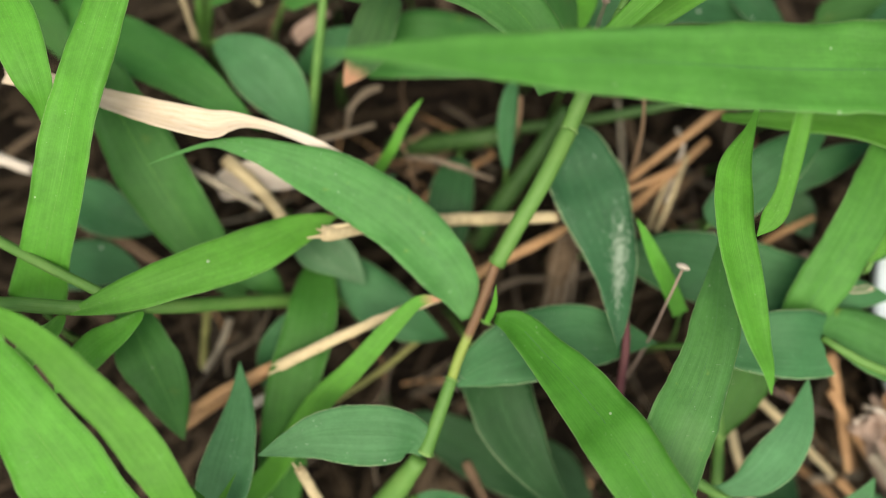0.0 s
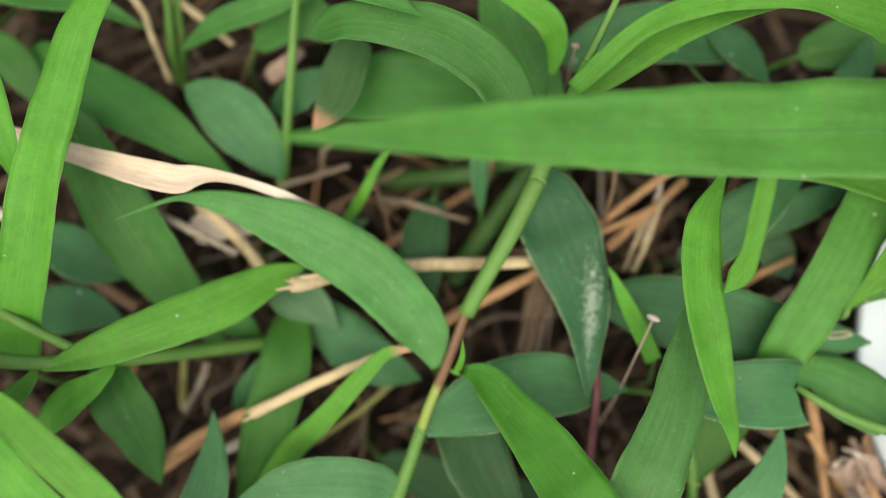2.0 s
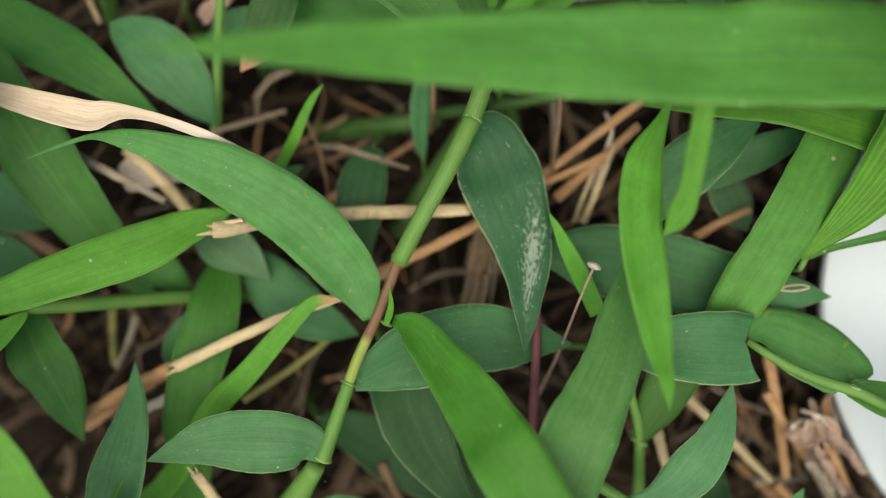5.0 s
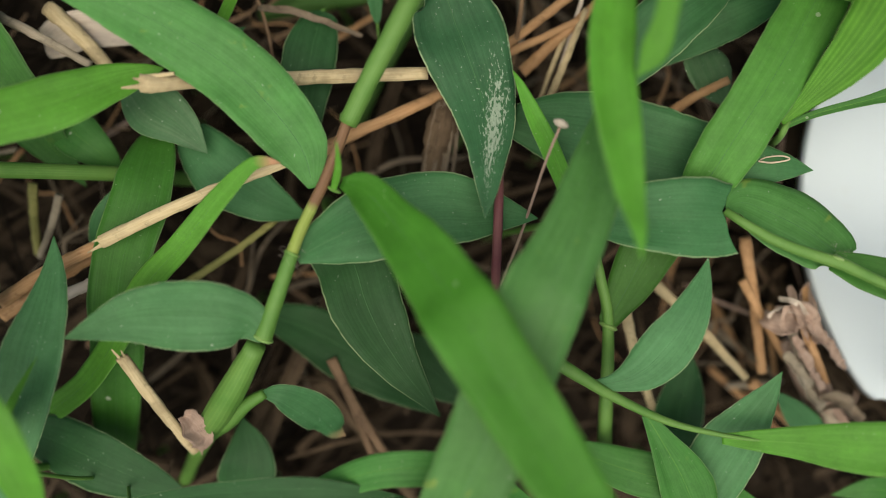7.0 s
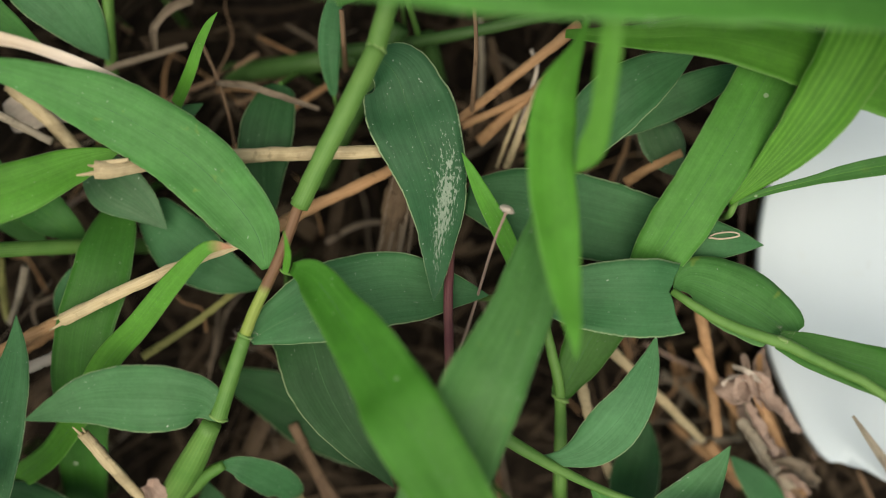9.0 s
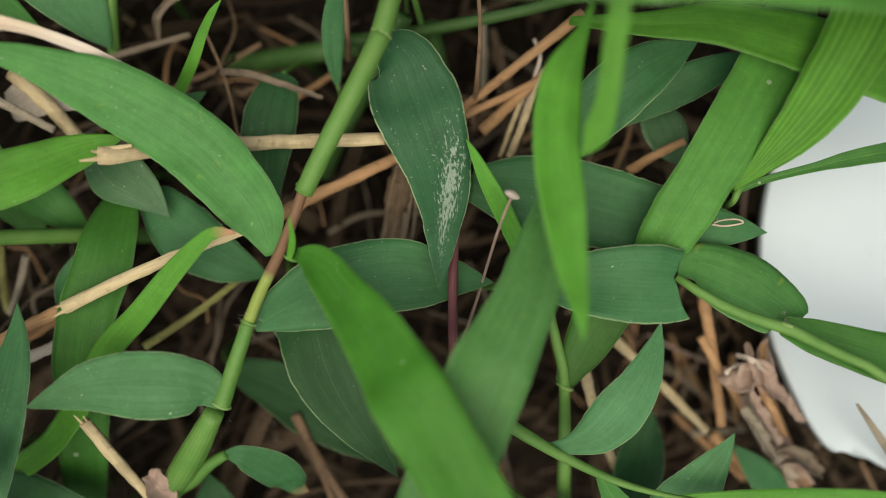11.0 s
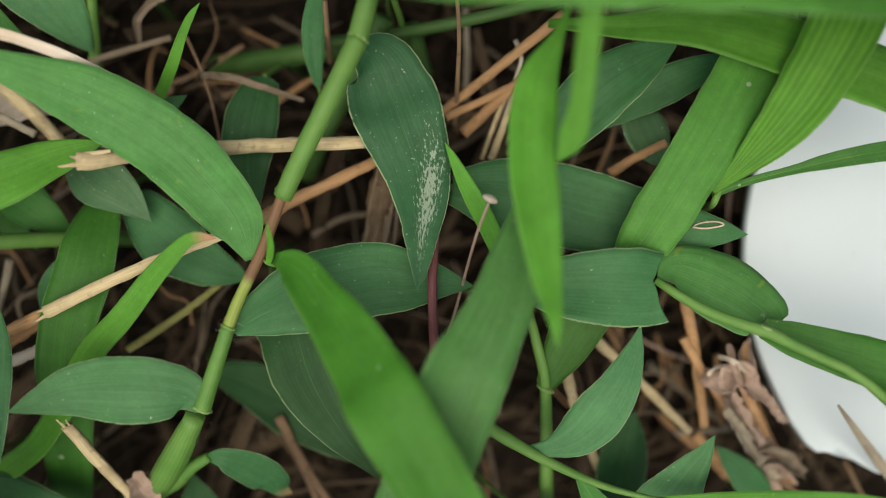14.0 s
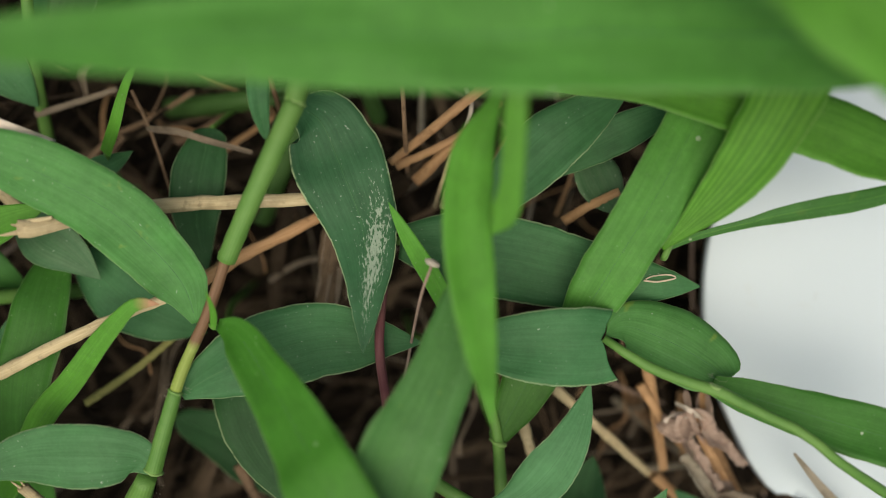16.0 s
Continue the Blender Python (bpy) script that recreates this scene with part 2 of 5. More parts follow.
LEAF_DRY_TIP = leaf_material("leaf_dry_tip", (0.048, 0.160, 0.055), (0.085, 0.22, 0.092), veins=19, vein_mix=0.06, gloss=0.6, through=0.2, specks=0.45, margin=0.6, brown_tip=1.50)
MIDRIB_BRIGHT = stem_material("midrib_bright", (0.12, 0.33, 0.03), (0.18, 0.4, 0.07), ribs=3)
MIDRIB_DARK = stem_material("midrib_dark", (0.045, 0.15, 0.04), (0.08, 0.2, 0.07), ribs=3)
MIDRIB_PALE = stem_material("midrib_pale", (0.16, 0.33, 0.11), (0.26, 0.42, 0.18), ribs=3)
LEAF_GLOSSY = leaf_material("leaf_glossy", (0.062, 0.215, 0.018), (0.095, 0.27, 0.038), veins=22, vein_mix=0.05, specks=0.2)
# Green with shade put into the colour; also the long runner leaf's own tone.
LEAF_SHADE = leaf_material("leaf_shade", (0.048, 0.165, 0.02), (0.08, 0.215, 0.045), veins=20, vein_mix=0.06, specks=0.25)
TOOTHED = (LEAF_DARK, LEAF_DARK_SHADED, LEAF_DUSTY, LEAF_STAINED, LEAF_DRY_TIP, LEAF_WILTED, LEAF_SOFT)
STEM = stem_material("stem_green", (0.085, 0.195, 0.038), (0.14, 0.26, 0.062))
# Stem green at half brightness: shade of the low stalks painted into the colour.
STEM_SHADED = stem_material("stem_shaded", (0.042, 0.1, 0.022), (0.07, 0.14, 0.04))
STEM_RED = stem_material("stem_red", (0.23, 0.30, 0.055), (0.3, 0.36, 0.1), ends=(0.18, 0.098, 0.055), ribs=9)
STEM_PURPLE = stem_material("stem_purple", (0.15, 0.05, 0.06), (0.21, 0.09, 0.085), ribs=8)
NODE = stem_material("node_pale", (0.14, 0.28, 0.06), (0.26, 0.36, 0.14), ribs=5, gloss=0.55)
STRAW = straw_material("straw", (0.46, 0.345, 0.2), (0.63, 0.51, 0.325))
STRAW_ORANGE = straw_material("straw_orange", (0.36, 0.19, 0.09), (0.52, 0.31, 0.17))
STRAW_PALE = straw_material("straw_pale", (0.5, 0.41, 0.345), (0.66, 0.57, 0.5), stains=0.4)
STRAW_SHEATH = straw_material("straw_sheath", (0.52, 0.39, 0.27), (0.68, 0.56, 0.46), stains=0.25, bleach=5.2)
STRAW_PINK = straw_material("straw_pink", (0.30, 0.195, 0.155), (0.45, 0.33, 0.275), stains=0.7)
STRAW_BROWN = straw_material("straw_brown", (0.16, 0.095, 0.06), (0.28, 0.18, 0.11))
STRAW_GREY = straw_material("straw_grey", (0.25, 0.2, 0.15), (0.4, 0.34, 0.27))
STRAW_DULL = straw_material("straw_dull", (0.15, 0.112, 0.08), (0.26, 0.2, 0.15))
STRAW_GREEN = straw_material("straw_green", (0.2, 0.2, 0.06), (0.34, 0.31, 0.12))
# Straw browns lowered to near black: shade under the plants put into the colour.
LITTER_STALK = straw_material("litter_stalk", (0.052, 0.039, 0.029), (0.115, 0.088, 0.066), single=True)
LITTER_SHADED = straw_material("litter", (0.052, 0.039, 0.029), (0.115, 0.088, 0.066), island=True)


def soil_material():
    m, n, l, p = nodes_of("soil")
    big, small, grit = noise_node(n, l, 60, 5), noise_node(n, l, 420, 5, 0.7), noise_node(n, l, 1600, 2)
    # Near-black browns: the shade between the straws is in the soil colour.
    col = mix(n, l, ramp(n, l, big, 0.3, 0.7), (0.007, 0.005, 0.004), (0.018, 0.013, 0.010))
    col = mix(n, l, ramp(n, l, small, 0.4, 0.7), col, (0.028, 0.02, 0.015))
    col = mix(n, l, calc(n, l, "MULTIPLY", ramp(n, l, grit, 0.66, 0.72), 0.5), col, (0.1, 0.08, 0.06))
    # beyond the open patch the soil is covered by low grass
    c = n.new("ShaderNodeTexCoord")
    d = n.new("ShaderNodeVectorMath")
    d.operation = "LENGTH"
    l.new(c.outputs["Object"], d.inputs[0])
    cover = noise_node(n, l, 9, 6, 0.7)
    grass = mix(n, l, ramp(n, l, cover, 0.35, 0.65), (0.035, 0.09, 0.02), (0.08, 0.13, 0.035))
    col = mix(n, l, ramp(n, l, d.outputs["Value"], 0.22, 0.5), col, grass)
    l.new(col, p.inputs["Base Color"])
    p.inputs["Roughness"].default_value = 0.95
    p.inputs["Specular IOR Level"].default_value = 0.08
    l.new(bump(n, l, calc(n, l, "ADD", big, small), 0.8, 0.002), p.inputs["Normal"])
    return m


def plastic_material():
    m, n, l, p = nodes_of("white_plastic")
    big, small, spot = noise_node(n, l, 18, 3), noise_node(n, l, 240, 3), noise_node(n, l, 130, 1)
    col = mix(n, l, ramp(n, l, big, 0.35, 0.7), (0.535, 0.585, 0.645), (0.575, 0.625, 0.685))
    col = mix(n, l, calc(n, l, "MULTIPLY", ramp(n, l, spot, 0.75, 0.79), 0.35), col, (0.4, 0.38, 0.35))
    col = mix(n, l, calc(n, l, "MULTIPLY", ramp(n, l, small, 0.62, 0.8), 0.12), col, (0.5, 0.47, 0.42))
    l.new(col, p.inputs["Base Color"])
    p.inputs["Roughness"].default_value = 0.45
    l.new(bump(n, l, small, 0.1, 0.0003), p.inputs["Normal"])
    return m


SOIL, PLASTIC = soil_material(), plastic_material()


# ---- helpers for shapes ----
def ground_z(x, y):
    """Height of the soil in metres."""
    slope = -0.028 - 0.05 * max(-0.15, min(0.15, x)) + 0.02 * max(-0.1, min(0.1, y))
    return slope + 0.0022 * noise.noise((x * 45, y * 45, 3.0)) + 0.0009 * noise.noise((x * 160, y * 160, 9.0))


def curve_points(ctrl, count):
    """count + 1 points at even steps along a smooth curve through the control points (millimetres in, metres out)."""
    c = np.array(ctrl, float) * MM
    cols = c.shape[1]
    c = np.vstack([2 * c[0] - c[1], c, 2 * c[-1] - c[-2]])
    pts = []
    for i in range(1, len(c) - 2):
        p0, p1, p2, p3 = c[i - 1 : i + 3]
        for t in np.linspace(0, 1, 16, endpoint=False):
            pts.append(0.5 * (2 * p1 + (p2 - p0) * t + (2 * p0 - 5 * p1 + 4 * p2 - p3) * t * t + (3 * p1 - p0 - 3 * p2 + p3) * t**3))
    pts = np.array(pts + [c[-2]])
    d = np.r_[0, np.cumsum(np.linalg.norm(np.diff(pts[:, :3], axis=0), axis=1))]
    s = np.linspace(0, d[-1], count + 1)
    return np.stack([np.interp(s, d, pts[:, k]) for k in range(cols)], 1), d[-1]


def frames_along(pts):
    """Tangent, side and upward normal at each point."""
    tan = np.gradient(pts, axis=0)
    tan /= np.linalg.norm(tan, axis=1)[:, None] + 1e-12
    side = np.cross(tan, (0, 0, 1.0))
    length = np.linalg.norm(side, axis=1)[:, None]
    side = np.where(length > 0.05, side / (length + 1e-12), (1.0, 0, 0))
    return tan, side, np.cross(side, tan)


def mesh_from(name, verts, faces, uvs, material):
    me = bpy.data.meshes.new(name)
    me.from_pydata([tuple(v) for v in verts], [], faces)
    lay = me.uv_layers.new(name="UVMap").data
    flat = [i for f in faces for i in f]
    lay.foreach_set("uv", np.array([uvs[i] for i in flat], float).ravel())
    me.polygons.foreach_set("use_smooth", [True] * len(me.polygons))
    me.materials.append(material)
    me.update()
    return me


def part(name, me, parent, label=""):
    ob = new(name, me)
    ob.parent = parent
    return tagged(ob, label)


def thing(name, base, label, category, group=""):
    ob = new(name)
    ob.empty_display_size = 0.003
    ob.location = Vector(base) * MM
    return tagged(ob, label, category, group)


def origin_of(parent):
    """Where the top of a part's family stands, since meshes are laid out from there."""
    while parent.parent:
        parent = parent.parent
    return np.array(parent.location)


def tube(ctrl, w0, w1, sides=10, flat=1.0, steps=None, taper=None, wobble=0.0, seed=0):
    """A closed tapering tube round a curve; widths in millimetres. Returns verts, faces, uvs."""
    n0 = steps or 24
    pts, length = curve_points(ctrl, n0)
    widths = pts[:, 3] if len(ctrl[0]) == 4 else None
    pts = pts[:, :3]
    tan, side, up = frames_along(pts)
    verts, uvs, faces = [], [], []
    r = random.Random(seed)
    ph = r.random() * 9
    for i in range(n0 + 1):
        s = i / n0
        rad = 0.5 * MM * (w0 + (w1 - w0) * s if taper is None else w0 * taper(s))
        if widths is not None:
            rad = 0.5 * widths[i]
        for k in range(sides + 1):
            a = 2 * math.pi * k / sides
            q = rad * (1 + wobble * noise.noise((ph + 3 * math.cos(a), 3 * math.sin(a), s * 14)))
            verts.append(pts[i] + q * math.cos(a) * side[i] + q * flat * math.sin(a) * up[i])
            uvs.append((k / sides, s * length * 100))
    row = sides + 1
    for i in range(n0):
        for k in range(sides):
            faces.append((i * row + k, i * row + k + 1, (i + 1) * row + k + 1, (i + 1) * row + k))
    for i, p in ((0, pts[0]), (n0, pts[-1])):
        verts.append(p)
        uvs.append((0.5, i / n0 * length * 100))
        c = len(verts) - 1
        for k in range(sides):
            q = (i * row + k, i * row + k + 1, c)
            faces.append(q if i else q[::-1])
    return np.array(verts), faces, uvs


def blade(ctrl, width, base, peak, tip, tail=1.0, roll=0.0, fold=0.16, end=0.0, notch=0, hole=0, thick=0.2, seed=0, ragged=0.008):
    """A thin closed leaf blade, folded along the midrib, wavy edges: a lance outline, or a width of its own at each control point."""
    nu, nv = 84, 10
    pts, length = curve_points(ctrl, nu)
    widths = pts[:, 3] if len(ctrl[0]) == 4 else None
    pts = pts[:, :3]
    tan, side, up = frames_along(pts)
    r = random.Random(seed)
    ph, tilt = r.random() * 50, radians(roll + r.uniform(-5, 5))
    ca, sa = math.cos(tilt), math.sin(tilt)
    teeth = [r.uniform(-ragged, ragged) for _ in range(2 * nu + 2)]
    verts, uvs = [], []
    for layer in (1, -1):
        for i in range(nu + 1):
            s = i / nu
            if s < peak:
                w = base + (1 - base) * math.sin(math.pi / 2 * s / peak)
            else:
                w = end + (1 - end) * (1 - ((s - peak) / (1 - peak)) ** tip) ** tail
            half = 0.5 * width * MM * max(w * min(1.0, 0.3 + 0.7 * math.sqrt(s / 0.05)), 0.012)
            if widths is not None:
                half = 0.5 * max(widths[i], 0.1 * MM)
            for k in range(nv + 1):
                x = 2 * k / nv - 1
                sx = x * (1 + 0.03 * noise.noise((ph, s * length * 400, x)) * abs(x))
                if abs(x) > 0.99:
                    # fine teeth and nibbles along the margin
                    sx *= 1 + (teeth[2 * i + (x > 0)] + 1.1 * ragged * noise.noise((ph + x, s * length * 1500, 4.0))) * min(1.0, 2 * MM / (half + 1e-6))
                q = s - (0.1 * (1 - (x * 0.9) ** 2) * s**6 + 0.03 * noise.noise((x * 3, ph, 1)) * s**8 if notch else 0)
                j = q * nu
                a = min(int(j), nu - 1)
                c = pts[a] + (pts[a + 1] - pts[a]) * (j - a)
                S = side[i] * ca + up[i] * sa
                N = up[i] * ca - side[i] * sa
                lift = fold * half * (abs(x) ** 1.4 - 0.4) + 0.12 * half * x * x * noise.noise((ph + 7, s * length * 130, x * 1.5)) * 2
                lift += 0.09 * half * noise.noise((ph, s * length * 60, x * 0.8)) * 2
                verts.append(c + S * sx * half + N * (lift + layer * 0.5 * thick * MM * (1 - 0.6 * abs(x) ** 4)))
                uvs.append((k / nv, s * length * 100))
    row, lay = nv + 1, (nu + 1) * (nv + 1)
    faces = []
    gap = {(2 * hole + i, 6) for i in range(5)} if hole else set()
    for i in range(nu):
        for k in range(nv):
            if (i, k) in gap:
                continue
            a = i * row + k
            faces.append((a, a + 1, a + row + 1, a + row))
            faces.append((lay + a, lay + a + row, lay + a + row + 1, lay + a + 1))
    for i in range(nu):
        for k in (0, nv):
            a = i * row + k
            q = (a, a + row, lay + a + row, lay + a)
            faces.append(q if k == 0 else q[::-1])
    for k in range(nv):
        for i in (0, nu):
            a = i * row + k
            q = (a, lay + a, lay + a + 1, a + 1)
            faces.append(q if i == 0 else q[::-1])
    mid = np.array([verts[i * row + nv // 2] for i in range(nu + 1)])
    return np.array(verts), faces, uvs, mid, up


count = [0]


def leaf(parent, ctrl, width, material, base=0.4, peak=0.4, tip=2.0, tail=1.0, roll=0.0, end=0.0, notch=0, hole=0, rib=0.14, label=""):
    """A leaf blade with its midrib, under a plant."""
    count[0] += 1
    o = origin_of(parent)
    verts, faces, uvs, pts, up = blade(ctrl, width, base, peak, tip, tail, roll, 0.08, end, notch, hole, 0.13, count[0], 0.02 if material in TOOTHED else 0.006)
    ob = part("leaf", mesh_from("leaf", verts - o, faces, uvs, material), parent, label)
    q = (pts + up * 0.00001)[2:-8:4] / MM
    w = max(0.25, width * 0.035) * rib * 1.6
    v, f, t = tube([tuple(p) for p in q], w, w * 0.3, 6, 0.35, 34)
    green = MIDRIB_PALE if rib > 1 else MIDRIB_BRIGHT if material in (LEAF_BRIGHT, LEAF_MID, LEAF_RIBBED) else MIDRIB_DARK
    part("midrib", mesh_from("midrib", v - o, f, t, green), ob)
    return ob


def stem(parent, name, ctrl, w0, w1, material, label=""):
    count[0] += 1
    v, f, t = tube(ctrl, w0, w1, 14, 1.0, 28, None, 0.06, count[0])
    return part(name, mesh_from(name, v - origin_of(parent), f, t, material), parent, label)


def node(parent, at, width, material, flat=0.36, label=""):
    """A swollen joint: a squat knobbly ball with a waist."""
    count[0] += 1
    bm = bmesh.new()
    bmesh.ops.create_uvsphere(bm, u_segments=16, v_segments=10, radius=0.5 * width * MM)
    r = random.Random(count[0])
    k = r.random() * 20
    for v in bm.verts:
        v.co *= 1 + 0.16 * noise.noise((v.co.x * 1400 + k, v.co.y * 1400, v.co.z * 1400))
        v.co.y *= flat
        v.co.z *= 0.9
    bmesh.ops.rotate(bm, verts=bm.verts, matrix=Matrix.Rotation(radians(-24), 3, "Z"))
    bmesh.ops.translate(bm, verts=bm.verts, vec=Vector(at) * MM - Vector(origin_of(parent)))
    me = bpy.data.meshes.new("node")
    bm.to_mesh(me)
    bm.free()
    me.uv_layers.new(name="UVMap")
    me.polygons.foreach_set("use_smooth", [True] * len(me.polygons))
    me.materials.append(material)
    return part("node", me, parent, label)


def hairs(parent, ctrl, width, number, length, material):
    """Fine hairs standing off a stem, joined into one part."""
    count[0] += 1
    r = random.Random(count[0])
    pts, _ = curve_points(ctrl, 40)
    tan, side, up = frames_along(pts)
    V, F, U = [], [], []
    for _ in range(number):
        i, a = r.randrange(41), r.uniform(0, 2 * math.pi)
        out = side[i] * math.cos(a) + up[i] * math.sin(a)
        p = pts[i] + out * width * 0.48 * MM
        d = (out + tan[i] * r.uniform(-0.5, 0.5)) * length * r.uniform(0.5, 1.2) * MM
        k, w = len(V), tan[i] * 0.014 * MM
        q = np.cross(w, out)
        V.extend((p - w, p + w, p + q, p + d))
        U.extend([(0, 0)] * 4)
        F.extend(((k, k + 1, k + 3), (k + 1, k + 2, k + 3), (k + 2, k, k + 3)))
    return part("hairs", mesh_from("hairs", np.array(V) - origin_of(parent), F, U, material), parent, "fine pale hairs")


def shoot(ctrl, width, material, label, hang=0, stalk=1, **shape):
    """A leaf on a culm of its own that rises from the soil."""
    b, c = np.array(ctrl[0][:3], float), np.array(ctrl[1][:3], float)
    back = (b - c) / (np.linalg.norm(b - c) + 1e-9)
    drop = max(4.0, b[2] - ground_z(b[0] * MM, b[1] * MM) / MM)
    foot = b + back * drop * (0.5 if hang else 0.25)
    foot[2] = ground_z(foot[0] * MM, foot[1] * MM) / MM - 1.0
    ob = thing("grass_shoot", foot, label, "grass leaf", "grass shoots")
    leaf(ob, ctrl, width, material, **shape)
    w = max(0.5, min(1.2, width * 0.09))
    mid = b + back * drop * 0.16
    mid[2] = b[2] - drop * 0.35
    stem(ob, "culm", [tuple(foot), tuple((foot + mid) / 2 + (0, 0, drop * 0.08)), tuple(mid), tuple(b)], w * 1.3, w, STEM)
    return ob


def straw(ctrl, width, material, label, split=0, taper=0.75, crumple=0):
    """A dry straw: a flattened bent tube; split ends fray into slivers; crumpled ones are creased strips."""
    count[0] += 1
    r = random.Random(count[0])
    o = np.array(ctrl[len(ctrl) // 2][:3], float) * MM
    if split:
        ob = thing("dry_straw", np.array(ctrl[len(ctrl) // 2]), label, "straw", "straw litter")
    if taper < 0.7:
        v, f, t, _, _ = blade(ctrl, width, 0.85 if crumple else 0.7, 0.2 if crumple else 0.35, 2.2, 1.0, r.uniform(-40, 40) if crumple else r.uniform(-15, 15), 0.5, taper if crumple else taper * 0.5, 0, 0, 0.06 if crumple else 0.15, count[0])
        if crumple:
            v = v + np.array([[0, 0, 0.0006 * noise.noise((p[0] * 500, p[1] * 500, 5 + count[0]))] for p in v])
    else:
        v, f, t = tube(ctrl, width, width * taper, 12, 0.7, 30, None, 0.22, count[0])
    if not split:
        ob = new("dry_straw", mesh_from("dry_straw", v - o, f, t, material))
        ob.location = o
        tagged(ob, label, "straw", "straw litter")
    else:
        part("stalk", mesh_from("stalk", v - o, f, t, material), ob)
        a, b = np.array(ctrl[0], float), np.array(ctrl[1], float)
        d = (a - b) / np.linalg.norm(a - b)
        n = np.cross(d, (0, 0, 1))
        for k, long in ((-1, r.uniform(1.2, 2.8)), (1, r.uniform(0.5, 1.3))):
            tipp = a + d * long + n * k * width * 0.3
            q = [tuple(a - d * 3 + n * k * width * 0.2), tuple(a + n * k * width * 0.22), tuple(tipp + (0, 0, r.uniform(-0.3, 0.2)))]
            v, f, t = tube(q, width * 0.56, width * 0.1, 8, 0.7, 8, None, 0.25, count[0] + k)
            part("sliver", mesh_from("sliver", v - o, f, t, material), ob)
    return ob


def crumpled_leaf(ctrl, material, label):
    """A papery dead leaf: a wide thin strip, creased across and curled at its ragged edges."""
    count[0] += 1
    o = np.array(ctrl[len(ctrl) // 2][:3], float) * MM
    v, f, t, _, _ = blade(ctrl, 4.0, 0.5, 0.4, 2.0, 1.0, 18.0, 0.7, 0.0, 0, 0, 0.07, count[0])
    k = count[0] * 3.7
    for p in v:
        a, b, c = p * 330
        wide = noise.noise_vector((a, b, k))
        tight = noise.noise_vector((a * 2.9, b * 2.9, k + 5))
        p += (np.array(wide) * (0.7, 0.7, 1.3) + np.array(tight) * (0.35, 0.35, 0.5)) * MM
    ob = new("crumpled_dry_leaf", mesh_from("crumpled_dry_leaf", v - o, f, t, material))
    ob.location = o
    return tagged(ob, label, "dead leaf", "dead leaves")


# ---- ground: one sheet, fine under the camera and wider beyond ----
def build_ground():
    fine = list(np.arange(-0.2, 0.2001, 0.0025))
    far = [0.22, 0.26, 0.34, 0.5, 0.9, 2, 5, 14, 40]
    xs = [-d for d in reversed(far)] + fine + far
    n = len(xs)
    verts = [(x, y, ground_z(x, y)) for y in xs for x in xs]
    faces = [(j * n + i, j * n + i + 1, (j + 1) * n + i + 1, (j + 1) * n + i) for j in range(n - 1) for i in range(n - 1)]
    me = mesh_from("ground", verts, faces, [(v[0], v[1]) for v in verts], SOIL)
    return tagged(new("ground", me), "crumbly brown soil under straw, darkened in colour for shade", "soil", "", "structure")


build_ground()


def build_litter():
    """The mat of dry straw and thatch on the soil, too dense to count."""
    r = random.Random(11)
    V, F, U, picked = [], [], [], []
    for i in range(2600):
        x, y = r.uniform(-0.16, 0.15), r.uniform(-0.12, 0.12)
        a = r.gauss(0.55, 0.5) if r.random() < 0.45 else r.uniform(0, math.pi)
        ln, w = r.uniform(0.008, 0.045), r.choice((0.3, 0.4, 0.5, 0.8, 1.1, 1.5, 1.9)) * r.uniform(0.7, 1.1)
        flat = r.uniform(0.4, 0.9)
        if r.random() < 0.12:
            w, flat = r.uniform(2.0, 4.0), 0.12
        z = 0.0006 + 0.021 * r.random() ** 2.1
        dx, dy = math.cos(a) * ln / 2, math.sin(a) * ln / 2
        tilt = r.gauss(0, 0.0022)
        bow = r.gauss(0, 0.0016)
        q = []
        for s in (-1, -0.3, 0.3, 1):
            px, py = x + dx * s - math.sin(a) * bow * s * s + r.gauss(0, 0.0003), y + dy * s + math.cos(a) * bow * s * s + r.gauss(0, 0.0003)
            q.append((px / MM, py / MM, (ground_z(px, py) + max(0.0004, z + s * tilt)) / MM))
        v, f, t = tube(q, w, w * r.uniform(0.4, 1.0), 5, flat, 6, None, 0.3, i)
        if w > 0.75 and z > 0.004 and -0.085 < x < 0.065 and -0.05 < y < 0.06 and len(picked) < 290:
            picked.append((v, f, t, (x, y, ground_z(x, y) + z)))
            continue
        k = len(V)
        V.extend(v)
        U.extend(t)
        F.extend(tuple(j + k for j in face) for face in f)
    mat = tagged(new("straw_thatch", mesh_from("straw_thatch", V, F, U, LITTER_SHADED)), "matted brown dry grass and broken straw, darkened for shade", "dead grass", "", "stuff")
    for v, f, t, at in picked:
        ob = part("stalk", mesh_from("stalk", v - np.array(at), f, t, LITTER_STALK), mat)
        ob.location = at


build_litter()


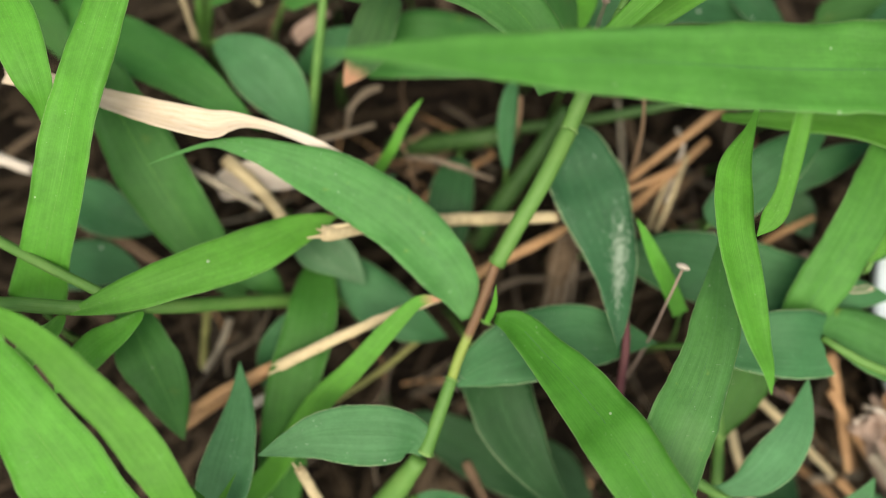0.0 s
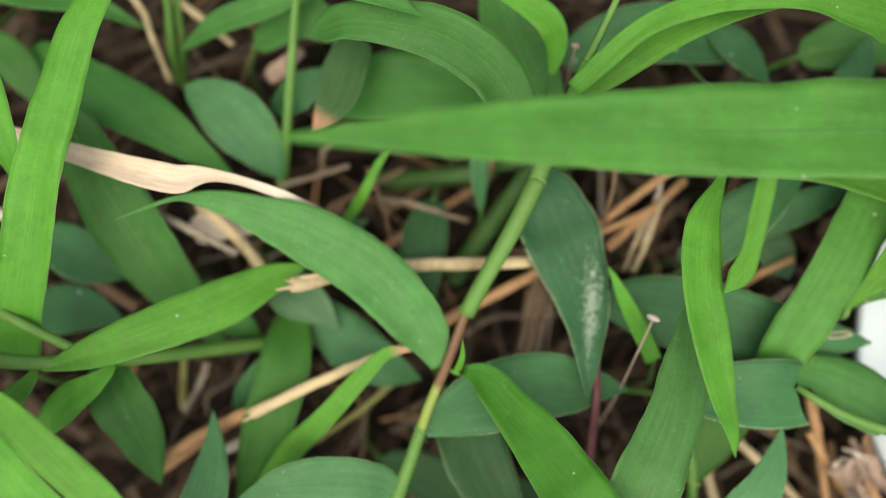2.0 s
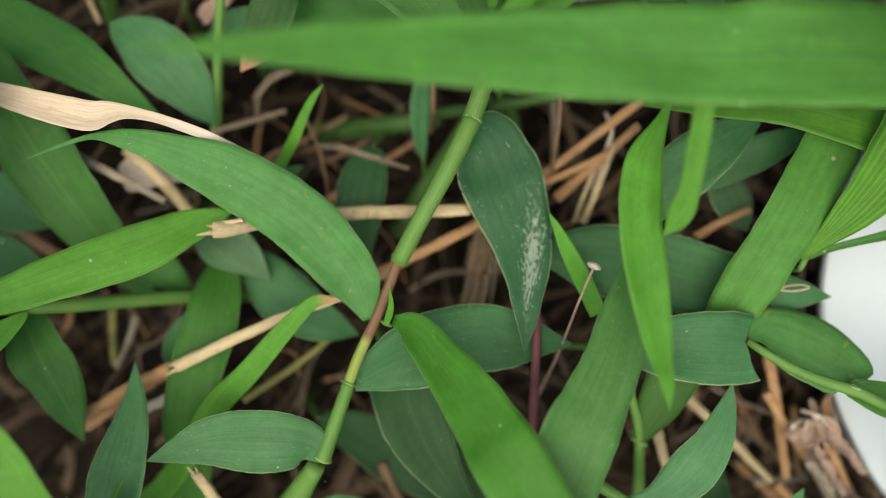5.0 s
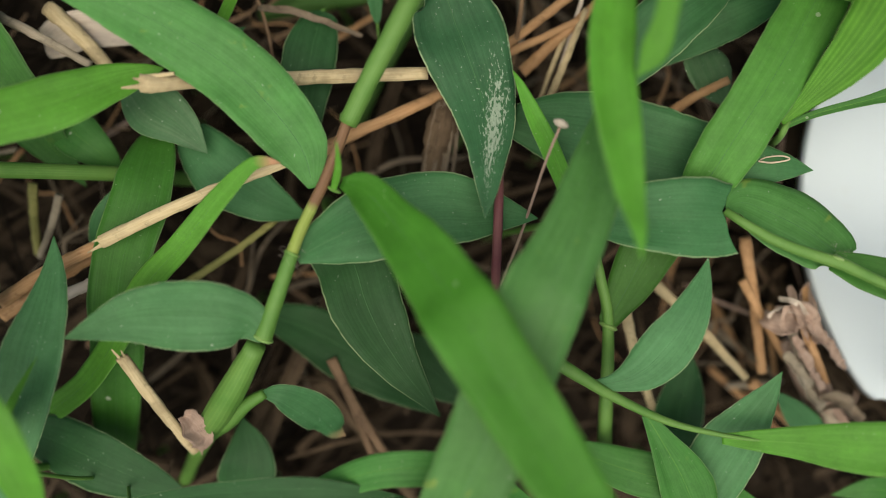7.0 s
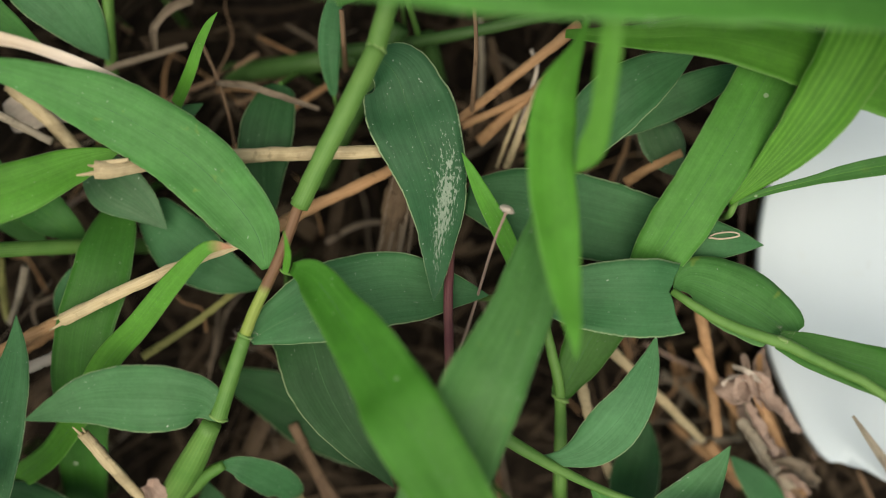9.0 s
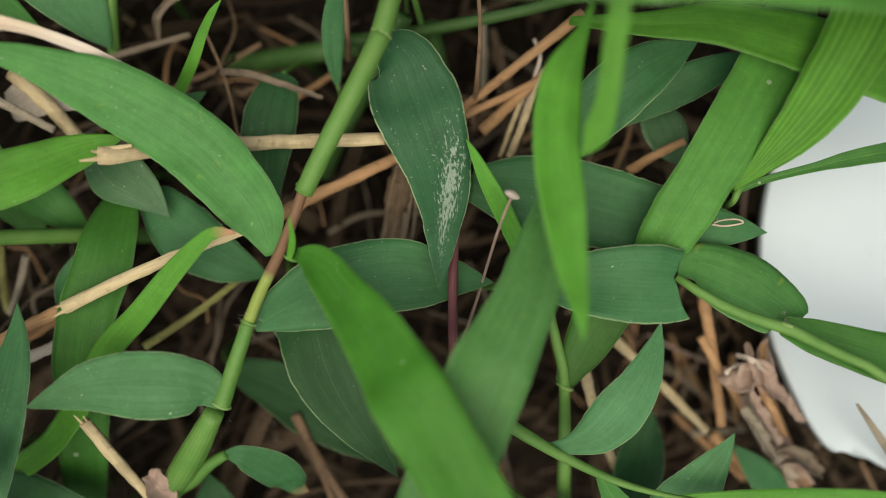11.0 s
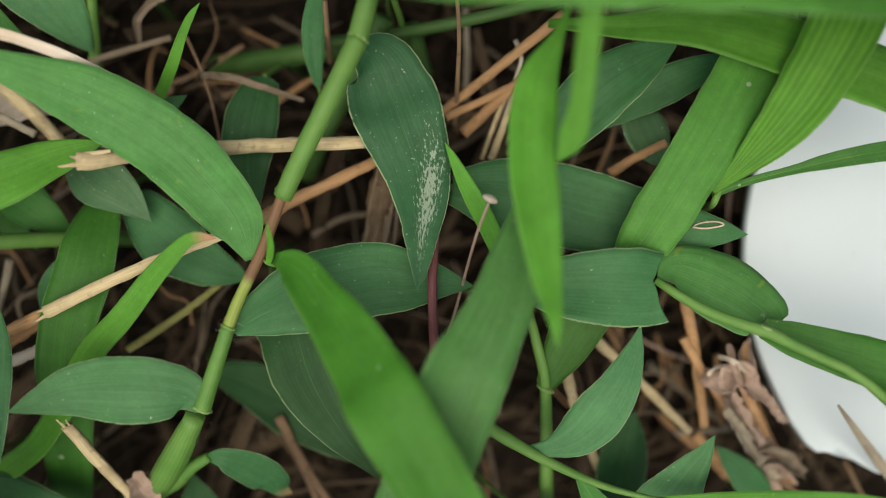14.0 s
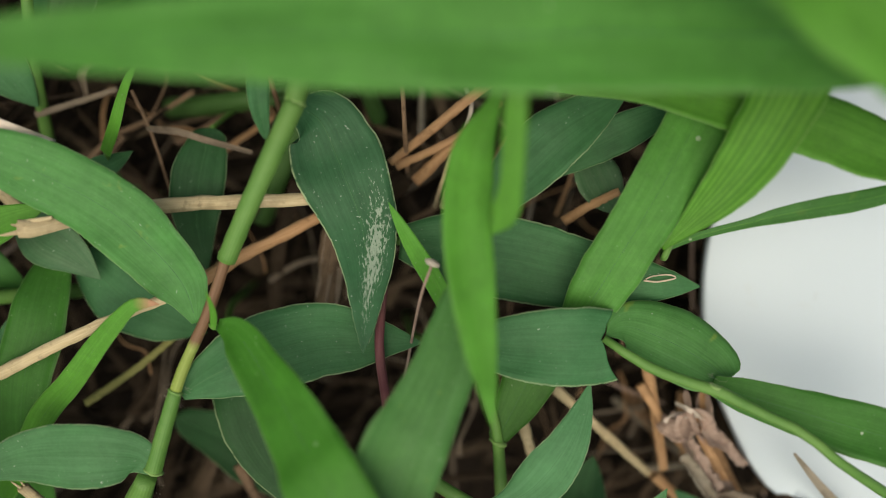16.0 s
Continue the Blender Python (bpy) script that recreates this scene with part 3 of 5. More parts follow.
def build_sward():
    """Unseen bent blades, too many to count, added round the patch to block light."""
    r = random.Random(23)
    V, F, U = [], [], []
    for i in range(2600):
        # No blades beside the dish, where they would block its light.
        while True:
            x, y = r.gauss(0, 210), r.gauss(0, 190)
            if not (-128 < x < 122 and -92 < y < 104) and not (60 < x < 240 and abs(y + 10) < 95):
                break
        a = math.atan2(y, x) + r.gauss(0, 0.9)
        h, ln, w = r.uniform(18, 62), r.uniform(20, 60), r.uniform(4, 13)
        if min(abs(x) - 122, abs(y) - 98) < 30 and math.cos(a - math.atan2(y, x)) < 0.2:
            a = math.atan2(y, x)
        dx, dy = math.cos(a), math.sin(a)
        g = ground_z(x * MM, y * MM) / MM - 1
        q = [(x, y, g), (x + dx * ln * 0.15, y + dy * ln * 0.15, g + h * 0.7), (x + dx * ln * 0.5, y + dy * ln * 0.5, g + h), (x + dx * ln, y + dy * ln, g + h * 0.7)]
        pts, length = curve_points(q, 7)
        tan, side, up = frames_along(pts)
        k = len(V)
        for j in range(8):
            s = j / 7
            half = 0.5 * w * MM * max(0.03, (0.35 + 0.65 * math.sin(math.pi / 2 * min(1, s / 0.45))) * (1 - max(0, (s - 0.45) / 0.55) ** 1.8))
            for c in (-1, 0, 1):
                V.append(pts[j] + side[j] * c * half + up[j] * (abs(c) * half * 0.2))
                U.append(((c + 1) / 2, s * length * 100))
        for j in range(7):
            for c in (0, 1):
                b = k + j * 3 + c
                F.append((b, b + 1, b + 4, b + 3))
    return tagged(new("grass_sward", mesh_from("grass_sward", V, F, U, LEAF_MID)), "unseen green grass added around the patch to block low light", "grass", "", "stuff")


build_sward()


# ---- the white dish at the edge ----
def build_dish():
    """A shallow white plastic dish lying bottom up, its lower edge broken off in a ragged line."""
    cx, cy, ax, ay, cut = 88.8, -0.3, 38.7, 45.8, -32.4
    ob = thing("plastic_dish", (cx, cy, -6), "smooth white plastic dish lying upside down, its edge broken", "dish")
    o = np.array(ob.location)
    r = random.Random(5)
    # profile: a flat bottom, a tight rounded edge and a short wall
    profile = [(k / 12 * 0.97, 0.0) for k in range(13)] + [(0.982, 0.02), (0.99, 0.08), (0.995, 0.2), (0.998, 0.4), (1.0, 0.7), (1.001, 0.9)]
    rings, seg = len(profile) - 1, 140
    for name, th in (("body", 1.1),):
        verts, faces, uvs = [], [], []
        for layer in (0, 1):
            for s, fall in profile:
                for k in range(seg):
                    a = 2 * math.pi * k / seg
                    x, y = cx + ax * s * math.cos(a), cy + ay * s * math.sin(a)
                    edge = cut + 0.9 * noise.noise((x * 0.16, 2.0, 0)) * 2 + 0.5 * noise.noise((x * 0.7, 4.0, 0)) * 2
                    y = max(y, edge - 0.3 * (x - 61.3))
                    # a straight chord broken off one side
                    far = (x - 51.2) * 0.907 + (y + 13.7) * 0.42 + 0.3 * noise.noise((y * 0.5, 7.0, 0))
                    if far < 0:
                        x, y = x - far * 0.907, y - far * 0.42
                    z = -1.5 - fall - (0.0 if layer == 0 else th)
                    verts.append(np.array((x, y, z)) * MM - o)
                    uvs.append((x * 0.1, y * 0.1))
        lay = (rings + 1) * seg
        for i in range(rings):
            for k in range(seg):
                a, b = i * seg + k, i * seg + (k + 1) % seg
                faces.append((a, a + seg, b + seg, b))
                faces.append((lay + a, lay + b, lay + b + seg, lay + a + seg))
        for i in (0, rings):
            for k in range(seg):
                a, b = i * seg + k, i * seg + (k + 1) % seg
                faces.append((a, lay + a, lay + b, b))
        part(name, mesh_from(name, verts, faces, uvs, PLASTIC), ob)
    return ob


build_dish()

# ---- the plants and straws ----

main = thing("creeping_grass_plant", (-47.5, -41.4, -2.0), "leaning jointed grass plant with green leaves on a ribbed stem", "plant")
stem(main, "stem", [(-53.1, -49.4, -10.0, 2.2), (-49.2, -43.6, -3.0, 2.4), (-45.7, -38.4, 3.0, 3.6), (-42.1, -33.8, 7.5, 4.3), (-38.6, -28.9, 11.5, 4.0), (-36.0, -25.0, 14.5, 3.2), (-34.7, -23.0, 16.0, 2.8)], 4.3, 2.8, STEM, label='hairy green lower joint of the stem')
stem(main, "stem", [(-33.7, -21.9, 16.0), (-31.5, -15.8, 17.0), (-29.6, -10.3, 17.5)], 2.45, 1.91, STEM)
stem(main, "stem", [(-29.6, -10.2, 17.5), (-28.2, -6.3, 17.0), (-25.1, 0.8, 16.0), (-22.3, 8.6, 16.0)], 1.63, 1.58, STEM_RED, label='thin yellow stem turning reddish brown')
stem(main, "sheath", [(-22.4, 7.9, 16.0), (-19.1, 14.0, 18.0), (-14.9, 21.5, 20.0), (-11.2, 29.0, 20.5)], 2.66, 2.88, STEM, label='ribbed light green leaf sheath')
stem(main, "stem", [(-11.2, 29.3, 20.5), (-9.0, 34.9, 24.0), (-6.4, 40.7, 27.0), (-4.4, 45.1, 28.0)], 2.86, 2.07, STEM)
stem(main, "stem", [(-4.8, 45.1, 28.0), (-1.9, 51.1, 30.0), (1.8, 59.4, 32.0)], 1.26, 0.85, STEM)
node(main, (-22.2, 8.6, 16.0), 2.88, NODE)
node(main, (-29.6, -10.3, 17.5), 2.20, NODE)
node(main, (-33.7, -22.0, 16.0), 2.88, NODE)
node(main, (-11.2, 29.0, 20.5), 3.21, NODE)
leaf(main, [(-27.2, -1.0, 15.0, 1.4), (-28.9, 4.5, 15.5, 7.8), (-33.3, 10.2, 16.5, 9.7), (-38.7, 15.3, 17.0, 10.1), (-47.7, 20.7, 18.5, 9.3), (-57.6, 24.6, 20.0, 5.1), (-63.1, 26.0, 21.0, 2.9), (-67.3, 26.2, 21.5, 1.0), (-71.7, 24.8, 22.0, 0.6), (-76.8, 22.8, 22.0, 0.1)], 10.1, LEAF_SOFT, label='long arching green leaf with yellow feeding spots')
leaf(main, [(-22.8, -0.7, 19.0, 1.5), (-19.4, -1.9, 21.3, 4.8), (-15.5, -6.2, 24.0, 6.4), (-12.4, -9.7, 26.5, 8.0), (-9.0, -14.2, 29.0, 9.0), (-5.6, -19.3, 31.5, 9.7), (5.5, -36.9, 35.0, 8.1), (7.1, -41.3, 37.5, 7.6), (8.4, -47.6, 39.5, 6.2), (9.8, -54.9, 41.0, 3.8), (10.9, -61.8, 41.0, 0.1)], 10.1, LEAF_GLOSSY, label='broad bright green leaf curving towards the light')
leaf(main, [(-29.1, -11.0, 16.5, 1.6), (-25.0, -8.5, 16.0, 7.1), (-18.7, -5.8, 15.5, 11.1), (-10.5, -3.8, 14.5, 10.9), (-5.0, -3.9, 13.5, 8.8), (0.4, -4.3, 12.5, 4.4), (4.7, -4.8, 12.0, 0.1)], 11.1, LEAF_DARK, label='dark green lance-shaped leaf clasping the node')
leaf(main, [(-33.7, -22.3, 16.0, 1.1), (-35.3, -19.9, 17.0, 6.3), (-38.7, -18.9, 18.5, 8.9), (-44.0, -18.7, 19.0, 9.6), (-50.2, -19.0, 19.0, 7.3), (-54.9, -20.3, 19.0, 4.0), (-59.5, -21.9, 19.0, 0.1)], 9.6, LEAF_DUSTY, label='dull green oval pointed leaf')
leaf(main, [(-35.4, -30.9, 9.0, 1.0), (-32.6, -31.0, 9.5, 3.7), (-29.6, -32.7, 8.0, 6.1), (-26.7, -35.3, 6.0, 5.8), (-25.3, -37.5, 4.0, 3.1), (-23.8, -38.4, 3.0, 0.1)], 6.1, LEAF_DRY_TIP, label='small dark leaf with a browned tip')
stem(main, "leaf_stalk", [(-44.6, -38.0, 3.0, 2.6), (-41.1, -35.3, 6.0, 2.8), (-38.1, -32.7, 8.0, 2.2), (-35.0, -30.8, 9.2, 1.5)], 2.8, 1.5, STEM)
leaf(main, [(-24.2, -1.7, 17.0), (-23.1, 1.2, 20.0), (-23.0, 4.5, 23.0)], 1.1, LEAF_BRIGHT, base=0.6, peak=0.3, tip=1.5, label='narrow young leaf standing at the node')
leaf(main, [(-7.1, 40.6, 30.0, 2.5), (-3.3, 43.8, 32.0, 3.1), (2.1, 48.1, 33.5, 3.0), (8.8, 50.9, 34.0, 3.5), (17.0, 52.4, 34.0, 3.7), (25.0, 52.2, 34.0, 3.9), (32.2, 50.6, 33.0, 5.7), (39.4, 49.1, 31.0, 6.9), (60.3, 41.1, 26.0, 0.1)], 6.9, LEAF_BRIGHT, label='bright arching leaf at the top of the stem')
leaf(main, [(-4.8, 41.0, 26.0, 2.4), (0.9, 44.5, 28.0, 3.8), (7.3, 48.5, 29.0, 4.1), (13.1, 50.9, 30.0, 3.6), (19.2, 52.7, 30.0, 2.9), (27.8, 53.8, 29.0, 0.1)], 4.1, LEAF_BRIGHT, label='narrow green leaf beside the arching one')
leaf(main, [(-13.3, 35.0, 22.0, 6.0), (-15.4, 40.7, 23.5, 7.9), (-18.8, 45.5, 25.0, 8.6), (-26.1, 50.1, 26.0, 8.4), (-34.2, 51.8, 26.5, 6.7), (-40.3, 52.6, 25.5, 5.8), (-44.2, 52.6, 23.0, 5.0), (-47.3, 52.3, 21.0, 0.1)], 8.6, LEAF_MID, label='green leaf bent over backwards')
leaf(main, [(-11.3, 28.9, 16.5, 4.5), (-9.1, 27.2, 14.0, 10.1), (-7.5, 23.3, 13.0, 12.7), (-5.9, 19.1, 13.5, 12.8), (-3.9, 13.4, 13.0, 10.6), (-2.9, 7.6, 14.2, 7.9), (-2.9, 3.0, 15.6, 5.3), (-3.0, -1.9, 17.0, 2.6), (-3.3, -5.3, 17.6, 0.1)], 12.9, LEAF_STAINED, label="dark green pointed leaf with a whitish stain")
shoot([(-18.6, -66.5, 12.0, 9.0), (-6.8, -41.4, 25.0, 10.0), (2.2, -17.3, 28.0, 11.0), (5.0, -11.8, 27.5, 9.7), (7.6, -6.6, 26.0, 8.4), (10.0, -0.1, 24.0, 7.1), (11.3, 6.2, 22.0, 3.6), (12.4, 11.9, 20.0, 0.1)], 11.0, LEAF_SOFT, "broad green grass leaf with a pale midrib")
shoot([(15.9, 30.8, 27.0, 0.7), (14.7, 27.5, 27.0, 1.7), (12.4, 22.5, 27.5, 4.8), (11.5, 18.0, 28.0, 6.0), (11.1, 12.4, 29.0, 5.9), (11.5, 7.0, 30.0, 5.9), (12.0, 1.6, 31.0, 4.9), (12.7, -3.6, 32.0, 3.5), (13.4, -7.6, 33.0, 1.8), (13.7, -10.8, 33.0, 0.1)], 6.0, LEAF_BRIGHT, "bright green leaf hanging tip down with a folded base", stalk=0, hang=1)
shoot([(16.6, 34.5, 39.5, 1.6), (16.4, 28.0, 39.5, 2.4), (16.3, 22.0, 36.5, 2.7), (16.2, 17.5, 34.0, 2.7), (15.5, 13.8, 31.5, 3.3), (14.0, 11.3, 29.5, 0.2)], 3.3, LEAF_BRIGHT, "bright green narrow leaf with a folded tip", hang=1)
shoot([(63.3, 31.8, 36.0), (32.9, 32.5, 39.5), (9.0, 31.9, 42.0), (-16.2, 30.8, 47.0), (-33.0, 29.2, 53.0), (-44.3, 28.3, 56.0)], 13.2, LEAF_FRESH, "long bright green grass blade arching over everything else", base=0.7, peak=0.3, tip=1.9, hang=1, rib=0.3)
shoot([(83.0, 12.7, 36.0), (61.0, 23.0, 45.0), (45.6, 31.8, 49.0), (32.0, 40.5, 51.0), (23.0, 50.0, 47.0)], 9.4, LEAF_BRIGHT, "bright green grass blade high above the litter", base=0.5, peak=0.5, tip=2, hang=1)

reed = thing("broad_leaved_grass_plant", (43.2, 7.5, 0.0), "broad-leaved green grass plant with ribbed leaves", "plant")
leaf(reed, [(27.0, -1.4, 13.0, 5.4), (28.9, 1.4, 14.5, 7.8), (31.0, 5.3, 16.0, 8.5), (34.2, 10.9, 17.0, 8.6), (38.2, 17.7, 17.0, 9.0), (42.7, 25.7, 16.5, 8.5), (46.3, 33.0, 16.0, 8.0), (49.2, 43.4, 15.0, 0.1)], 9.5, LEAF_FRESH, label='straight broad green leaf')
leaf(reed, [(38.4, 8.7, 15.5, 0.7), (41.3, 11.7, 17.0, 2.9), (45.0, 16.0, 19.2, 6.2), (48.2, 20.8, 21.0, 8.0), (51.0, 26.3, 22.5, 8.6), (53.0, 31.4, 24.0, 9.2), (54.6, 37.2, 25.0, 9.3), (55.9, 44.4, 25.0, 7.2), (58.2, 53.0, 24.0, 0.1)], 9.3, LEAF_RIBBED, label='strongly ribbed yellow-green leaf')
leaf(reed, [(39.2, 8.4, 13.0, 0.9), (43.7, 10.3, 14.0, 1.1), (50.2, 12.0, 15.0, 1.4), (54.3, 13.0, 15.5, 2.2), (59.4, 14.0, 16.0, 2.7), (65.0, 14.9, 16.0, 2.8), (72.9, 16.7, 16.0, 2.1), (81.4, 18.7, 16.0, 0.1)], 2.8, LEAF_MID, label='thin folded green leaf')
stem(reed, "stem", [(43.2, 7.5, 0.0), (39.4, 7.3, 13.0), (40.0, 9.4, 14.0)], 1.30, 0.98, STEM)
leaf(reed, [(15.0, 32.4, 16.0, 1.3), (25.5, 31.7, 17.0, 3.7), (34.3, 31.3, 18.5, 6.0), (44.3, 29.1, 19.0, 8.3), (52.9, 26.5, 19.0, 8.7), (60.0, 24.2, 19.0, 8.7), (67.4, 21.2, 18.5, 8.1), (83.6, 16.9, 18.0, 0.1)], 8.7, LEAF_BRIGHT, label='green leaf lying across behind the others')
torn = shoot([(1.5, 9.9, 9.0, 5.2), (8.7, 8.7, 10.0, 11.1), (18.8, 6.9, 10.0, 12.4), (27.5, 4.9, 10.5, 10.8), (36.0, 3.7, 11.0, 7.3), (41.1, 3.2, 11.0, 4.0), (45.5, 2.8, 10.5, 0.1)], 12.4, LEAF_DARK, "dark green broad leaf with a torn scar by its tip")
stem(torn, "scar", [(36.9, 3.9, 11.6), (38.9, 3.7, 11.6), (41.5, 4.2, 11.6), (40.4, 4.7, 11.6), (38.2, 4.5, 11.6), (37.2, 4.1, 11.6)], 0.28, 0.2, STRAW_SHEATH, label="pale dry rim of a feeding scar")
shoot([(9.5, -5.2, 14.0, 2.3), (13.9, -4.7, 15.0, 6.6), (18.5, -4.7, 16.0, 9.3), (24.5, -4.7, 17.0, 11.0), (29.4, -4.8, 16.0, 10.9), (32.5, -4.7, 15.5, 9.8)], 11.0, LEAF_DARK, "dark green leaf with a bitten-off end", notch=1)

runner = thing("creeping_grass_runner", (75.7, -26.8, 0.0), "green creeping grass runner with clasping leaves", "plant")
stem(runner, "stem", [(30.2, -3.7, 16.0, 1.1), (35.5, -7.2, 16.8, 1.5), (40.9, -9.5, 17.2, 1.6), (45.1, -10.7, 17.6, 1.7), (50.5, -13.5, 18.5, 1.5), (56.2, -16.2, 19.5, 1.4), (61.4, -20.5, 19.5, 1.4), (77.1, -31.2, 12.0, 1.6), (106.6, -52.0, -8.0, 1.7)], 1.7, 1.7, STEM)
node(runner, (45.0, -10.3, 17.5), 2.31, NODE, label='pale collar of the runner')
leaf(runner, [(48.0, -10.3, 14.2, 5.0), (46.4, -8.6, 13.2, 8.5), (42.2, -5.9, 13.2, 10.4), (37.6, -3.7, 13.2, 9.9), (33.4, -2.4, 14.0, 6.6), (30.7, -3.4, 15.0, 0.15)], 10.4, LEAF_SOFT, roll=-18, label='rounded green leaf folded along the runner')
leaf(runner, [(45.4, -10.5, 15.5, 2.9), (49.8, -12.0, 15.5, 4.9), (55.0, -13.6, 16.0, 6.1), (60.3, -15.2, 16.5, 7.0), (66.3, -17.0, 17.0, 7.8), (74.4, -19.3, 17.0, 6.8), (86.8, -22.8, 15.0, 0.1)], 7.8, LEAF_SHADE, label='long green leaf spreading from the node')

sprig = thing("jointed_grass_sprig", (17.9, -48.7, -6.0), "jointed green grass sprig with small pointed leaves", "plant")
stem(sprig, "stem", [(-3.0, -20.5, 12.0), (5.0, -24.0, 14.0), (9.5, -26.6, 14.5), (14.9, -29.8, 13.5), (23.1, -33.6, 13.0), (30.8, -35.3, 14.0), (37.8, -36.1, 14.5)], 2.5, 0.40, STEM)
stem(sprig, "stem", [(18.7, -56.3, -6.0), (16.9, -39.1, 2.0), (15.7, -20.7, 9.0), (14.3, -14.0, 10.5), (13.0, -9.0, 11.0)], 2.88, 1.40, STEM)
node(sprig, (15.7, -20.5, 9.0), 2.85, NODE)
leaf(sprig, [(12.5, -28.5, 13.0, 1.1), (15.8, -27.9, 14.0, 2.9), (19.3, -26.0, 15.0, 6.2), (22.6, -22.3, 16.0, 7.3), (25.2, -18.4, 16.0, 5.7), (27.3, -14.3, 15.0, 3.2), (28.7, -10.2, 14.0, 0.1)], 7.3, LEAF_DUSTY, label='small dull green pointed leaf')
leaf(sprig, [(15.2, -20.7, 9.0), (17.8, -15.6, 10.0), (21.2, -9.0, 11.0), (26.2, -2.3, 11.0)], 8.1, LEAF_SHADE, base=0.3, peak=0.7, tip=3, label='green leaf in shade under the others')
leaf(sprig, [(30.8, -35.9, 13.6, 1.5), (35.2, -35.9, 14.5, 3.0), (40.0, -35.8, 16.0, 4.5), (44.4, -35.7, 18.0, 6.2), (49.3, -35.5, 20.0, 7.3), (55.2, -35.1, 21.5, 6.9), (62.5, -35.0, 22.0, 3.8), (69.7, -36.0, 22.0, 0.1)], 7.3, LEAF_BRIGHT, label='bright green leaf at the end of the sprig')
leaf(sprig, [(20.1, -32.6, 13.0, 1.3), (22.6, -36.5, 12.5, 3.9), (25.6, -41.3, 11.5, 7.1), (27.9, -45.7, 10.0, 7.5), (32.2, -53.5, 7.0, 0.1)], 7.5, LEAF_MID, label='small green leaf hanging below the stem')
shoot([(27.5, -53.1, 4.0, 8.5), (30.9, -44.1, 8.0, 9.5), (34.0, -37.0, 10.0, 9.4), (36.3, -32.7, 11.5, 5.8), (38.4, -29.5, 12.0, 2.9), (40.2, -26.6, 12.0, 0.1)], 9.5, LEAF_DUSTY, "green pointed leaf with a small dry hole")
shoot([(-25.6, -6.2, 8.0, 10.6), (-22.3, -11.3, 9.0, 11.4), (-20.2, -17.3, 10.0, 10.8), (-17.7, -22.3, 10.5, 8.9), (-14.3, -27.4, 10.5, 5.4), (-11.7, -30.7, 10.0, 2.9), (-9.2, -33.9, 10.0, 0.1)], 11.4, LEAF_DARK_SHADED, "dark green drooping pointed leaf, darkened in colour for shade")
shoot([(-38.0, -19.9, -3.0), (-29.4, -23.0, -2.0), (-20.0, -28.3, -1.0), (-9.0, -36.2, -2.0)], 9.6, LEAF_DARK_SHADED, "dark green pointed leaf lying low, shade put into its colour", base=0.4, peak=0.45, tip=1.7)
shoot([(-16.5, -24.7, -2.0), (-10.9, -28.2, -1.0), (-3.4, -34.8, -2.0)], 8.8, LEAF_DARK_SHADED, "dark green pointed leaf lying low, shade put into its colour", base=0.5, peak=0.4, tip=1.7)
shoot([(-31.1, -46.3, 14.0), (-22.9, -41.4, 17.0), (-15.1, -38.9, 19.0), (-5.2, -39.9, 18.0), (5.6, -46.4, 12.0)], 4.9, LEAF_MID, "half-hidden green leaf lying near the jointed stem", base=0.4, peak=0.5, tip=2)
shoot([(-52.4, -45.3, 14.0), (-37.9, -42.5, 18.0), (-25.6, -41.6, 19.0), (-13.7, -43.6, 16.0)], 3.3, LEAF_DARK_SHADED, "narrow green leaf lying flat over the undergrowth", base=0.4, peak=0.5, tip=2)
shoot([(11.8, -40.2, 5.0), (19.7, -42.2, 8.0), (28.2, -44.1, 8.0), (40.2, -47.6, 4.0)], 6.9, LEAF_MID, "green leaf spreading low beside the jointed sprig", base=0.6, peak=0.4, tip=2)
shoot([(-79.9, -45.3, -10.0, 2.5), (-72.9, -37.4, 1.0, 3.7), (-61.6, -29.0, 7.0, 4.1), (-51.8, -15.4, 12.0, 4.2), (-45.9, -9.5, 14.5, 3.6), (-40.3, -3.4, 17.0, 3.2), (-35.5, 1.4, 18.0, 2.1), (-33.3, 2.2, 18.0, 1.5), (-31.2, 2.0, 18.0, 0.1)], 4.2, LEAF_RED_TIP, "narrow bright green leaf with a reddish tip")
shoot([(-66.8, -53.7, -14.0), (-61.7, -40.7, -2.0), (-58.4, -25.0, 6.0), (-56.0, -12.1, 10.0), (-53.4, -2.2, 10.0), (-53.0, 5.5, 6.5), (-53.1, 11.4, 3.0)], 8.8, LEAF_SHADE, "upright green leaf with a small hole", base=0.5, peak=0.7, tip=4, hole=22)

sidestem = thing("side_grass_runner", (-113.8, -3.8, 0.0), "pale green grass runner with bright leaves", "plant")
stem(sidestem, "stem", [(-116.8, 1.0, 10.0), (-96.7, 1.2, 22.0), (-88.3, 0.7, 23.0), (-80.1, 0.8, 20.0), (-72.4, 1.1, 15.0), (-61.0, 2.0, 5.0), (-54.7, 2.1, 0.0), (-48.5, 2.2, -6.0)], 2.22, 2.41, STEM)
stem(sidestem, "stem", [(-111.1, 16.1, 18.0), (-99.5, 10.8, 21.0), (-90.4, 6.5, 22.5), (-82.8, 2.9, 22.5)], 1.81, 1.56, STEM)
node(sidestem, (-88.1, 0.7, 23.0), 2.42, NODE)
node(sidestem, (-72.4, 1.1, 15.0), 2.41, NODE)
node(sidestem, (-61.0, 2.0, 5.0), 2.52, NODE)
